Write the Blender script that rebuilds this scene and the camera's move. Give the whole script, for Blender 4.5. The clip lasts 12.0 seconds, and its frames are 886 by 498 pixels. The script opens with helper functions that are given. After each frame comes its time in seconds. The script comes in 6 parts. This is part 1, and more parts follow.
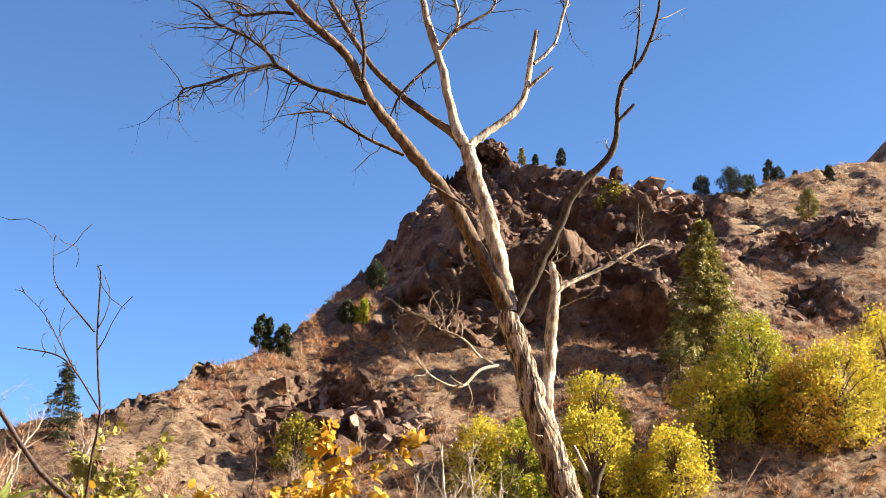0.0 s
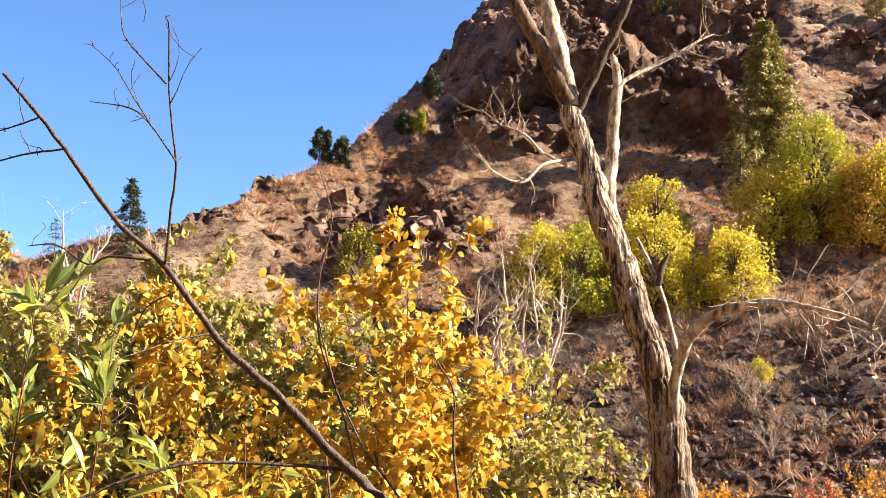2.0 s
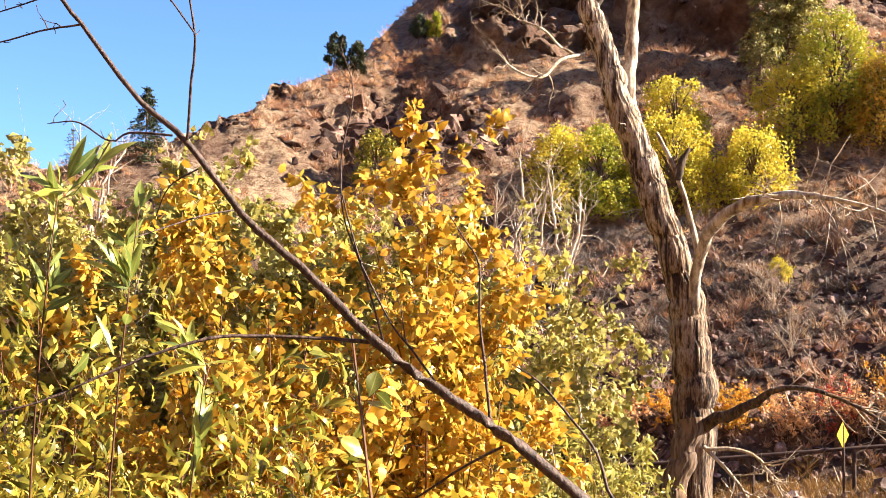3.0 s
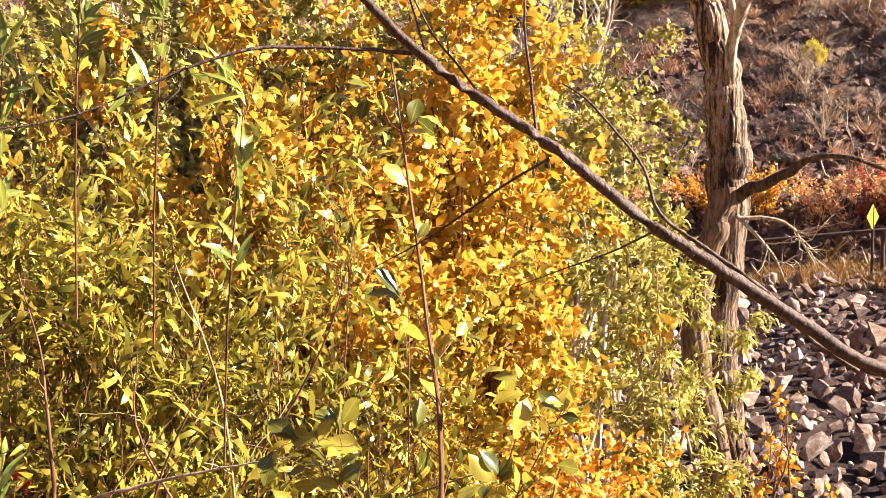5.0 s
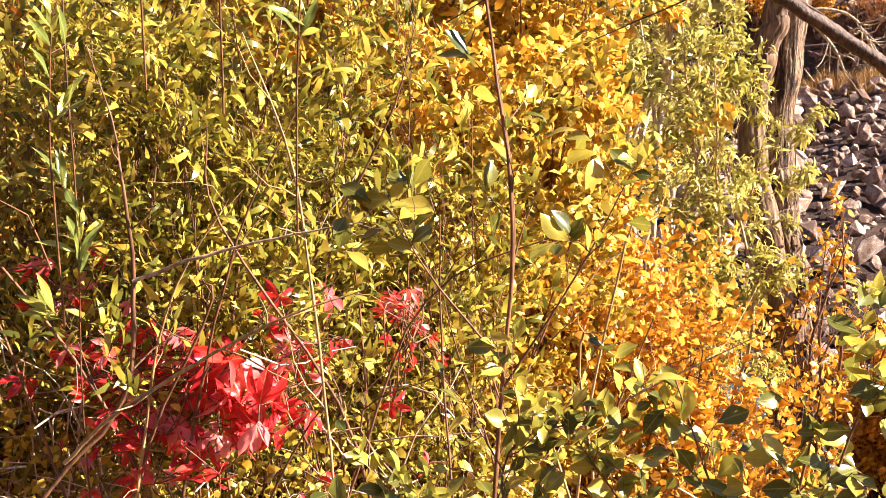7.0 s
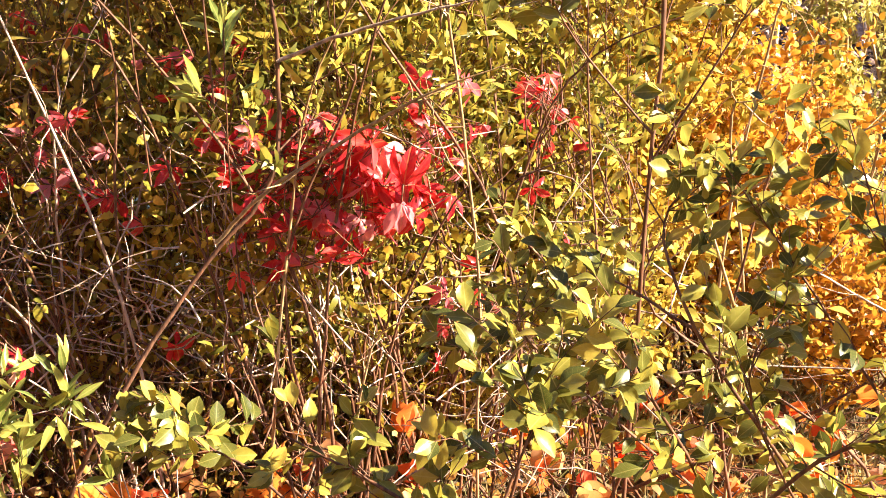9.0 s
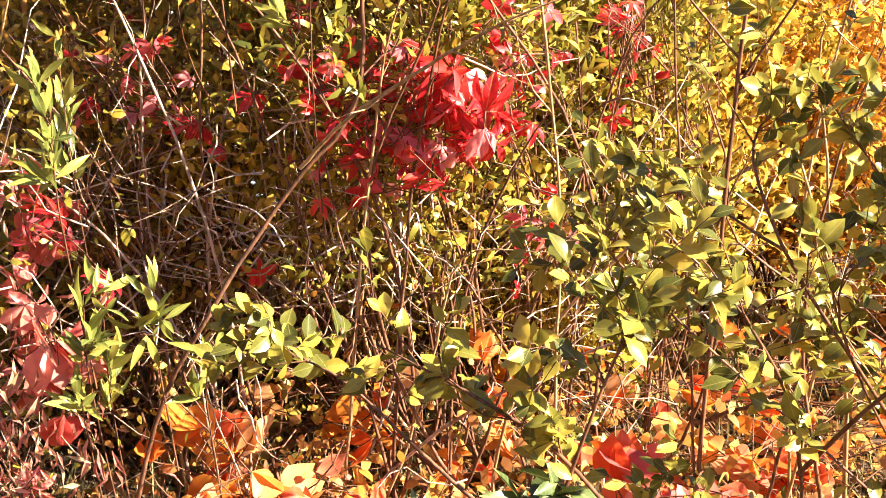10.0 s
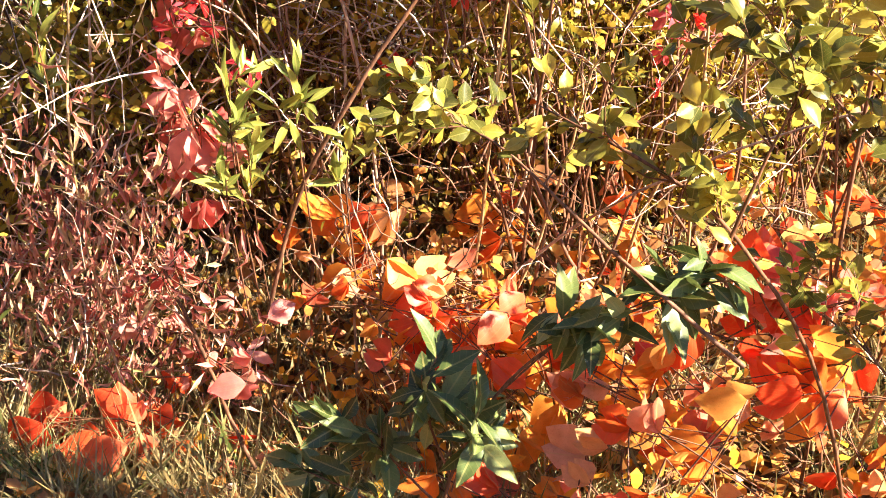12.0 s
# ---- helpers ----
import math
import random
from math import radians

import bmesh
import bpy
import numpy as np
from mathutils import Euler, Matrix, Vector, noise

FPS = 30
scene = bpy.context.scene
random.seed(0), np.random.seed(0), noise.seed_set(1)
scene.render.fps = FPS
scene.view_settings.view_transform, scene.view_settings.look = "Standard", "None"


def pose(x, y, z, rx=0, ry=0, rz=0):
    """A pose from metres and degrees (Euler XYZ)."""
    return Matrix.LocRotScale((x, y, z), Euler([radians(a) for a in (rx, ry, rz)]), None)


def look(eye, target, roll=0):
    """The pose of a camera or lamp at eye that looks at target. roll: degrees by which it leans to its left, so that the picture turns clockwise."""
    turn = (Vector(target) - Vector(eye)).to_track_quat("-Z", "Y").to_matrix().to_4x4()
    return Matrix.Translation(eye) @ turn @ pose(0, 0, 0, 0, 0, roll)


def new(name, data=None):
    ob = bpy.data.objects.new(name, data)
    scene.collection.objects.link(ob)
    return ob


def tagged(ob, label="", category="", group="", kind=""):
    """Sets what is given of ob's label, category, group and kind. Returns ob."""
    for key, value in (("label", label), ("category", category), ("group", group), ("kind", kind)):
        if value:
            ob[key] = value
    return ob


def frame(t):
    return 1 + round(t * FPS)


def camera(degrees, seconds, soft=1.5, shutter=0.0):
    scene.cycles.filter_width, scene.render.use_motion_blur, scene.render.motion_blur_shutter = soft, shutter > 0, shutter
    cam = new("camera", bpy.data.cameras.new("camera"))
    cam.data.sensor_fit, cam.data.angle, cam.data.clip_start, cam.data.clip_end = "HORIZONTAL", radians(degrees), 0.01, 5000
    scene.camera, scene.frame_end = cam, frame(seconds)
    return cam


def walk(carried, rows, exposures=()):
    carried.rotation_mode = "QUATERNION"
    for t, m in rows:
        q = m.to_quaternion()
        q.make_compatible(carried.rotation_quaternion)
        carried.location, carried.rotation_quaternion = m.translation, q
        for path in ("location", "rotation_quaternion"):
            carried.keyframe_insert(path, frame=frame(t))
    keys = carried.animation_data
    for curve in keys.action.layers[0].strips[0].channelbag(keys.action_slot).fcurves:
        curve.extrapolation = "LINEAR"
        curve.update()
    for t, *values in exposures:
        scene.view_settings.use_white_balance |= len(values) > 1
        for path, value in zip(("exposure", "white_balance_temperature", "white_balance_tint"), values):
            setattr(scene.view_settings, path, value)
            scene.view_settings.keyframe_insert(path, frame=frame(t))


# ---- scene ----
cam = camera(39.0, 12.0, soft=0.6)
PATH = [
    (0, (0.001, -0.232, 1.466), (-0.099, 1.662, 2.1), 2.4),
    (0.5, (-0.001, -0.224, 1.445), (-0.126, 1.687, 2.019), 2.1),
    (1, (-0.006, -0.208, 1.429), (-0.137, 1.719, 1.948), 1.9),
    (1.5, (-0.019, -0.187, 1.405), (-0.203, 1.755, 1.846), 2.0),
    (2, (-0.025, -0.185, 1.37), (-0.211, 1.777, 1.71), 1.7),
    (2.5, (-0.032, -0.162, 1.344), (-0.221, 1.812, 1.605), 1.5),
    (3, (-0.036, -0.166, 1.316), (-0.249, 1.813, 1.507), 0.9),
    (3.2, (-0.035, -0.156, 1.305), (-0.248, 1.827, 1.456), 0.8),
    (4.8, (-0.067, -0.133, 1.197), (-0.313, 1.849, 1.082), 0.2),
    (5, (-0.066, -0.132, 1.184), (-0.321, 1.847, 1.047), 0.1),
    (5.2, (-0.069, -0.136, 1.188), (-0.336, 1.838, 1.01), 0.2),
    (5.5, (-0.078, -0.136, 1.154), (-0.355, 1.834, 0.941), -0.1),
    (5.7, (-0.101, -0.141, 1.143), (-0.386, 1.823, 0.897), -0.3),
    (6, (-0.094, -0.135, 1.122), (-0.395, 1.821, 0.831), -0.5),
    (6.5, (-0.102, -0.147, 1.096), (-0.413, 1.797, 0.741), -0.8),
    (7, (-0.111, -0.152, 1.075), (-0.436, 1.775, 0.651), -1.0),
    (7.2, (-0.116, -0.152, 1.057), (-0.451, 1.766, 0.601), -1.3),
    (8.8, (-0.178, -0.19, 0.946), (-0.627, 1.649, 0.3), -2.5),
    (9, (-0.202, -0.199, 0.94), (-0.678, 1.627, 0.279), -2.9),
    (9.5, (-0.214, -0.225, 0.93), (-0.77, 1.565, 0.233), -3.5),
    (10, (-0.229, -0.24, 0.908), (-0.803, 1.528, 0.17), -3.6),
    (10.5, (-0.25, -0.252, 0.89), (-0.874, 1.478, 0.104), -3.6),
    (11, (-0.263, -0.27, 0.871), (-0.929, 1.423, 0.04), -3.8),
    (11.5, (-0.272, -0.29, 0.85), (-0.966, 1.362, -0.038), -4.1),
    (12, (-0.29, -0.311, 0.82), (-0.999, 1.292, -0.143), -4.1),
]
EXPOSURES = [(0, 2.05, 5850, 5), (1.5, 2.15, 5900, 6), (3, 2.4, 5900, 9), (5.5, 2.48, 6000, 13), (9, 2.68, 6080, 15), (12, 2.88, 6050, 14)]
walk(cam, [(t, look(eye, target, roll)) for t, eye, target, roll in PATH], EXPOSURES)

# ---- light ----
TO_SUN = Vector((0.85, 0.1, 0.52)).normalized()
world = bpy.data.worlds.new("sky")
scene.world = world
world.use_nodes = True
wn = world.node_tree.nodes
sky = wn.new("ShaderNodeTexSky")
sky.sky_type, sky.sun_disc = "NISHITA", False
sky.sun_elevation = math.asin(TO_SUN.z)
sky.sun_rotation = math.atan2(TO_SUN.x, TO_SUN.y)
sky.altitude, sky.air_density, sky.dust_density, sky.ozone_density = 3000, 0.9, 0.45, 4.0
world.node_tree.links.new(sky.outputs[0], wn["Background"].inputs[0])
wn["Background"].inputs[1].default_value = 0.06
sun = new("sun", bpy.data.lights.new("sun", "SUN"))
sun.data.energy, sun.data.angle, sun.data.color = 5.0, radians(0.53), (1.0, 0.87, 0.66)
sun.matrix_world = look(TO_SUN * 50, (0, 0, 0))

RNG = np.random.default_rng(7)

# ---- materials ----


def shader(name):
    m = bpy.data.materials.new(name)
    m.use_nodes = True
    t = m.node_tree
    return m, t, t.nodes["Principled BSDF"]


def node(t, kind, **inputs):
    n = t.nodes.new("ShaderNode" + kind)
    for k, v in inputs.items():
        n.inputs[k.replace("_", " ")].default_value = v
    return n


def ramp(t, fac, stops):
    n = t.nodes.new("ShaderNodeValToRGB")
    e = n.color_ramp.elements
    while len(e) < len(stops):
        e.new(0.5)
    for el, (p, c) in zip(e, stops):
        el.position, el.color = p, (*c, 1)
    t.links.new(fac, n.inputs[0])
    return n.outputs[0]


def texture(t, scale, detail=4.0, rough=0.6, stretch=(1, 1, 1), coords="Object"):
    c = t.nodes.new("ShaderNodeTexCoord")
    m = t.nodes.new("ShaderNodeMapping")
    m.inputs["Scale"].default_value = stretch
    t.links.new(c.outputs[coords], m.inputs[0])
    n = node(t, "TexNoise", Scale=scale, Detail=detail, Roughness=rough)
    t.links.new(m.outputs[0], n.inputs[0])
    return n.outputs[0]


def mixed(t, fac, a, b, mode="MIX"):
    n = t.nodes.new("ShaderNodeMix")
    n.data_type, n.blend_type = "RGBA", mode
    for sock, v in ((n.inputs[0], fac), (n.inputs[6], a), (n.inputs[7], b)):
        if isinstance(v, (int, float)):
            sock.default_value = v
        elif isinstance(v, tuple):
            sock.default_value = (*v, 1)
        else:
            t.links.new(v, sock)
    return n.outputs[2]


def bumped(t, p, height, strength=0.4, distance=0.02):
    b = node(t, "Bump", Strength=strength, Distance=distance)
    t.links.new(height, b.inputs["Height"])
    t.links.new(b.outputs[0], p.inputs["Normal"])


def veins(t):
    """A pale midrib and slanting side veins on a leaf that lies along its own y."""
    def sum_(op, a, b=0.0):
        n = t.nodes.new("ShaderNodeMath")
        n.operation = op
        for sock, v in zip(n.inputs, (a, b)):
            if isinstance(v, float):
                sock.default_value = v
            else:
                t.links.new(v, sock)
        return n.outputs[0]

    x, y, _ = (lambda q: (t.links.new(t.nodes.new("ShaderNodeTexCoord").outputs["Object"], q.inputs[0]), q.outputs)[1])(t.nodes.new("ShaderNodeSeparateXYZ"))
    off = sum_("ABSOLUTE", x)
    rib = sum_("LESS_THAN", off, 0.016)
    side = sum_("LESS_THAN", sum_("FRACT", sum_("MULTIPLY", sum_("SUBTRACT", y, sum_("MULTIPLY", off, 0.8)), 7.5)), 0.13)
    return sum_("MAXIMUM", sum_("MULTIPLY", rib, 0.5), sum_("MULTIPLY", side, 0.13))


def leaf_material(name, stops, single=False, glow=0.3, rough=0.42, spots=(0.25, 0.13, 0.04), patch=0.0, patch_scale=1.0):
    """Thin leaves that let light through; each leaf takes its own colour from the ramp."""
    m, t, p = shader(name)
    if single:
        rnd = t.nodes.new("ShaderNodeObjectInfo").outputs["Random"]
    else:
        rnd = t.nodes.new("ShaderNodeNewGeometry").outputs["Random Per Island"]
    if patch:
        mm = t.nodes.new("ShaderNodeMix")
        mm.inputs[0].default_value = patch
        wide_ = t.nodes.new("ShaderNodeMapRange")
        wide_.inputs[1].default_value, wide_.inputs[2].default_value = 0.3, 0.7
        t.links.new(texture(t, patch_scale, 3), wide_.inputs[0])
        t.links.new(rnd, mm.inputs[2])
        t.links.new(wide_.outputs[0], mm.inputs[3])
        rnd = mm.outputs[0]
    col = ramp(t, rnd, stops)
    fleck = ramp(t, texture(t, 60 if not single else 45, 3), [(0.56, (0, 0, 0)), (0.72, (1, 1, 1))])
    col = mixed(t, fleck, col, mixed(t, 0.55, col, spots))
    if single:
        col = mixed(t, ramp(t, texture(t, 3.5, 4, 0.65), [(0.36, (0.45, 0.45, 0.45)), (0.6, (0, 0, 0))]), col, mixed(t, 1.0, col, (0.72, 0.6, 0.5), "MULTIPLY"))
    if single:
        col = mixed(t, veins(t), col, mixed(t, 0.55, col, (0.6, 0.5, 0.16)))
    wide = texture(t, 2.2, 3)
    col = mixed(t, ramp(t, wide, [(0.35, (0.12, 0.12, 0.12)), (0.65, (0, 0, 0))]), col, (0.05, 0.06, 0.012))
    t.links.new(col, p.inputs["Base Color"])
    p.inputs["Roughness"].default_value = rough
    p.inputs["Specular IOR Level"].default_value = 0.35 if single else 0.2
    tr = t.nodes.new("ShaderNodeBsdfTranslucent")
    t.links.new(mixed(t, 0.25, col, mixed(t, 1.0, col, (1.0, 0.9, 0.5), "MULTIPLY")), tr.inputs[0])
    mx = t.nodes.new("ShaderNodeMixShader")
    mx.inputs[0].default_value = glow
    t.links.new(p.outputs[0], mx.inputs[1])
    t.links.new(tr.outputs[0], mx.inputs[2])
    t.links.new(mx.outputs[0], t.nodes["Material Output"].inputs[0])
    return m


def bark_material(name, light, dark, scale=30, stretch=(1, 1, 0.16), rough=0.85, depth=0.012, strength=0.7):
    m, t, p = shader(name)
    n = texture(t, scale, 5, 0.65, stretch)
    col = ramp(t, n, [(0.36, dark), (0.5, tuple((a + b) / 2 for a, b in zip(light, dark))), (0.6, light)])
    big = ramp(t, texture(t, 2.5, 4), [(0.38, (0.72, 0.62, 0.5)), (0.62, (1, 1, 1))])
    t.links.new(mixed(t, 1.0, col, big, "MULTIPLY"), p.inputs["Base Color"])
    p.inputs["Roughness"].default_value = rough
    p.inputs["Specular IOR Level"].default_value = 0.5 if rough < 0.5 else 0.2
    bumped(t, p, n, strength, depth)
    return m


def rock_material(name, tones, scale=1.0, single=False, island=False):
    m, t, p = shader(name)
    n = texture(t, 0.9 * scale, 8, 0.7)
    col = ramp(t, n, [(0.3, tones[0]), (0.48, tones[1]), (0.66, tones[2])])
    fine = texture(t, 9 * scale, 6, 0.75)
    col = mixed(t, ramp(t, fine, [(0.42, (0.45, 0.42, 0.4)), (0.6, (1, 1, 1))]), mixed(t, 1.0, col, (0.35, 0.3, 0.28), "MULTIPLY"), col)
    if single or island:
        if single:
            rnd = t.nodes.new("ShaderNodeObjectInfo").outputs["Random"]
        else:
            rnd = t.nodes.new("ShaderNodeNewGeometry").outputs["Random Per Island"]
        col = mixed(t, 1.0, col, ramp(t, rnd, [(0.0, (0.5, 0.46, 0.46)), (0.5, (0.95, 0.85, 0.8)), (0.75, (1.1, 1.05, 1.0)), (0.9, (1.5, 1.5, 1.5)), (1.0, (2.3, 2.35, 2.4))]), "MULTIPLY")
    t.links.new(col, p.inputs["Base Color"])
    p.inputs["Roughness"].default_value = 0.9
    p.inputs["Specular IOR Level"].default_value = 0.2
    bumped(t, p, fine, 0.8, 0.1 / scale)
    return m


GOLD = leaf_material("golden_leaf", [(0.0, (0.089, 0.044, 0.01)), (0.14, (0.306, 0.16, 0.017)), (0.3, (0.612, 0.319, 0.024)), (0.5, (0.683, 0.423, 0.048)), (0.65, (0.378, 0.296, 0.033)), (0.8, (0.665, 0.432, 0.068)), (0.93, (0.629, 0.272, 0.02)), (1.0, (0.539, 0.128, 0.013))], glow=0.36, patch=0.3, patch_scale=2.5)
AMBER = leaf_material("amber_leaf", [(0.0, (0.321, 0.145, 0.025)), (0.4, (0.606, 0.281, 0.017)), (0.7, (0.679, 0.374, 0.034)), (1.0, (0.569, 0.128, 0.017))], patch=0.3, patch_scale=3)
OLIVE = leaf_material("olive_leaf", [(0.0, (0.047, 0.04, 0.008)), (0.22, (0.159, 0.13, 0.015)), (0.45, (0.364, 0.266, 0.026)), (0.75, (0.554, 0.38, 0.054)), (0.92, (0.52, 0.302, 0.03)), (1.0, (0.396, 0.108, 0.01))], glow=0.36, patch=0.35, patch_scale=2.5)
HONEY = leaf_material("honey_leaf", [(0.0, (0.066, 0.047, 0.01)), (0.22, (0.247, 0.172, 0.019)), (0.45, (0.511, 0.361, 0.035)), (0.75, (0.61, 0.439, 0.071)), (0.93, (0.593, 0.282, 0.019)), (1.0, (0.461, 0.141, 0.013))], glow=0.36, patch=0.3, patch_scale=2.5)
RUSSET = leaf_material("russet_leaf", [(0.0, (0.063, 0.041, 0.013)), (0.3, (0.198, 0.135, 0.023)), (0.55, (0.396, 0.288, 0.045)), (0.75, (0.45, 0.216, 0.027)), (0.9, (0.504, 0.117, 0.023)), (1.0, (0.27, 0.27, 0.045))], patch=0.3, patch_scale=2.5)
WILLOW = leaf_material("willow_leaf", [(0.0, (0.034, 0.041, 0.008)), (0.3, (0.155, 0.146, 0.017)), (0.6, (0.374, 0.3, 0.034)), (0.85, (0.53, 0.394, 0.062)), (1.0, (0.466, 0.205, 0.017))], rough=0.35, glow=0.36, patch=0.3, patch_scale=2.5)
PALE = leaf_material("pale_leaf", [(0.0, (0.132, 0.114, 0.032)), (0.5, (0.422, 0.37, 0.104)), (0.85, (0.598, 0.475, 0.112)), (1.0, (0.581, 0.352, 0.04))], glow=0.36, patch=0.3)
LIME = leaf_material("cottonwood_leaf", [(0.0, (0.281, 0.265, 0.025)), (0.4, (0.544, 0.457, 0.043)), (0.75, (0.702, 0.529, 0.052)), (1.0, (0.72, 0.42, 0.025))], patch=0.6, patch_scale=0.9, glow=0.45)
LIME_GREEN = leaf_material("green_cottonwood_leaf", [(0.0, (0.147, 0.193, 0.018)), (0.5, (0.386, 0.377, 0.031)), (1.0, (0.699, 0.515, 0.044))], patch=0.6, patch_scale=0.9)
NEEDLE = leaf_material("needle", [(0.0, (0.125, 0.12, 0.033)), (0.6, (0.312, 0.264, 0.066)), (1.0, (0.525, 0.408, 0.121))], glow=0.15)
JUNIPER = leaf_material("juniper_needle", [(0.0, (0.014, 0.022, 0.01)), (0.7, (0.035, 0.045, 0.018)), (1.0, (0.06, 0.065, 0.028))], glow=0.1)
SCRUB = leaf_material("scrub_blade", [(0.0, (0.143, 0.067, 0.04)), (0.22, (0.39, 0.183, 0.086)), (0.45, (0.754, 0.439, 0.196)), (0.65, (0.624, 0.329, 0.149)), (0.82, (0.494, 0.159, 0.069)), (1.0, (0.26, 0.207, 0.103))], glow=0.25, patch=0.75, patch_scale=0.8)
GRASS = leaf_material("dry_grass", [(0.0, (0.094, 0.066, 0.024)), (0.35, (0.25, 0.18, 0.072)), (0.6, (0.359, 0.287, 0.128)), (0.8, (0.125, 0.148, 0.036)), (1.0, (0.078, 0.115, 0.024))], glow=0.3, patch=0.5, patch_scale=3)
LITTER = leaf_material("fallen_leaf", [(0.0, (0.17, 0.068, 0.03)), (0.3, (0.374, 0.17, 0.051)), (0.6, (0.527, 0.212, 0.03)), (0.85, (0.493, 0.306, 0.085)), (1.0, (0.493, 0.076, 0.025))], glow=0.25)
RED = leaf_material("creeper_red_leaf", [(0.0, (0.46, 0.012, 0.025)), (0.3, (0.74, 0.025, 0.03)), (0.55, (0.84, 0.07, 0.045)), (0.75, (0.8, 0.12, 0.15)), (1.0, (0.85, 0.34, 0.34))], single=True, glow=0.38, rough=0.3, spots=(0.4, 0.1, 0.08))
ORANGE = leaf_material("creeper_orange_leaf", [(0.0, (0.76, 0.085, 0.027)), (0.2, (0.779, 0.19, 0.027)), (0.45, (0.798, 0.304, 0.036)), (0.65, (0.807, 0.399, 0.09)), (0.8, (0.807, 0.475, 0.27)), (1.0, (0.76, 0.152, 0.09))], single=True, glow=0.5, spots=(0.5, 0.2, 0.06))
ROSE = leaf_material("creeper_rose_leaf", [(0.0, (0.68, 0.1, 0.08)), (0.5, (0.8, 0.22, 0.18)), (1.0, (0.82, 0.42, 0.34))], single=True, glow=0.4, spots=(0.6, 0.3, 0.2))
SAPLING = leaf_material("sapling_leaf", [(0.0, (0.06, 0.075, 0.014)), (0.3, (0.17, 0.17, 0.026)), (0.55, (0.32, 0.29, 0.04)), (0.8, (0.46, 0.38, 0.055)), (1.0, (0.6, 0.46, 0.07))], single=True, glow=0.42, rough=0.33, spots=(0.3, 0.2, 0.05))
DARKGREEN = leaf_material("dark_green_leaf", [(0.0, (0.039, 0.057, 0.013)), (0.5, (0.078, 0.115, 0.029)), (0.8, (0.156, 0.203, 0.058)), (1.0, (0.338, 0.378, 0.143))], single=True, glow=0.25, rough=0.42, spots=(0.05, 0.06, 0.02))
WILLOW_NEAR = leaf_material("willow_near_leaf", [(0.0, (0.12, 0.17, 0.04)), (0.5, (0.26, 0.31, 0.06)), (1.0, (0.46, 0.42, 0.07))], single=True, glow=0.45, rough=0.35)
CURLED = leaf_material("withered_leaf", [(0.0, (0.25, 0.075, 0.054)), (0.35, (0.575, 0.2, 0.144)), (0.6, (0.775, 0.4, 0.288)), (0.8, (0.625, 0.425, 0.24)), (1.0, (0.25, 0.225, 0.06))], glow=0.3)
RUST_GRASS = leaf_material("rust_grass", [(0.0, (0.07, 0.04, 0.02)), (0.4, (0.2, 0.1, 0.035)), (0.75, (0.36, 0.2, 0.06)), (1.0, (0.4, 0.12, 0.04))], glow=0.2, patch=0.5, patch_scale=1.2)
COLUMN = leaf_material("column_willow_leaf", [(0.0, (0.141, 0.134, 0.025)), (0.45, (0.405, 0.361, 0.076)), (0.8, (0.581, 0.487, 0.128)), (1.0, (0.598, 0.386, 0.06))], glow=0.42, patch=0.3)

m, t, p = shader("cottonwood_bark")
long_ = texture(t, 34, 5, 0.6, (1, 1, 0.09))
flake = texture(t, 70, 4, 0.65, (1, 1, 0.35))
col = ramp(t, long_, [(0.42, (0.06, 0.032, 0.02)), (0.48, (0.36, 0.26, 0.185)), (0.53, (0.62, 0.5, 0.38)), (0.68, (0.76, 0.67, 0.55))])
col = mixed(t, ramp(t, flake, [(0.4, (1, 1, 1)), (0.52, (0, 0, 0))]), col, mixed(t, 1.0, col, (0.5, 0.4, 0.3), "MULTIPLY"))
col = mixed(t, 1.0, col, ramp(t, texture(t, 2.5, 4), [(0.38, (0.66, 0.54, 0.42)), (0.62, (1, 1, 1))]), "MULTIPLY")
# shade painted into the bark: browner and darker toward the trunk's foot
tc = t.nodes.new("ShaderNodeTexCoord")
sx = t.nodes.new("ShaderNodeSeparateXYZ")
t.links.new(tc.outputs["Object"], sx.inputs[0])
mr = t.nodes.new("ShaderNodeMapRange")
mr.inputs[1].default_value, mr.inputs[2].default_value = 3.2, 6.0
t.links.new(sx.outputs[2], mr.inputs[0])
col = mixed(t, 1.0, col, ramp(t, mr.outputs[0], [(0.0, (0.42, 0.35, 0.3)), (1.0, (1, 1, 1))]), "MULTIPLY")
t.links.new(col, p.inputs["Base Color"])
p.inputs["Roughness"].default_value = 0.9
bumped(t, p, mixed(t, 0.35, long_, flake), 1.0, 0.03)
BARK = m
SMOOTH_BARK = bark_material("pale_limb_bark", (0.74, 0.65, 0.53), (0.16, 0.1, 0.065), 26, (1, 1, 0.35), depth=0.008, strength=0.7)
DARK_BARK = bark_material("dark_limb_bark", (0.15, 0.105, 0.075), (0.032, 0.023, 0.018), 45, (1, 1, 0.5), depth=0.004)
BOUGH_BARK = bark_material("red_brown_bark", (0.14, 0.085, 0.065), (0.035, 0.02, 0.016), 160, (1, 1, 0.5), rough=0.5, depth=0.004, strength=0.8)
BROWN_LIMB = bark_material("brown_limb_bark", (0.26, 0.17, 0.11), (0.05, 0.03, 0.02), 30, (1, 1, 0.3), depth=0.004)
TWIG = bark_material("brown_twig_bark", (0.24, 0.12, 0.065), (0.09, 0.045, 0.026), 90, rough=0.6, depth=0.002)
GREY_TWIG = bark_material("grey_dead_wood", (0.58, 0.47, 0.36), (0.25, 0.17, 0.12), 70, rough=0.8, depth=0.003)
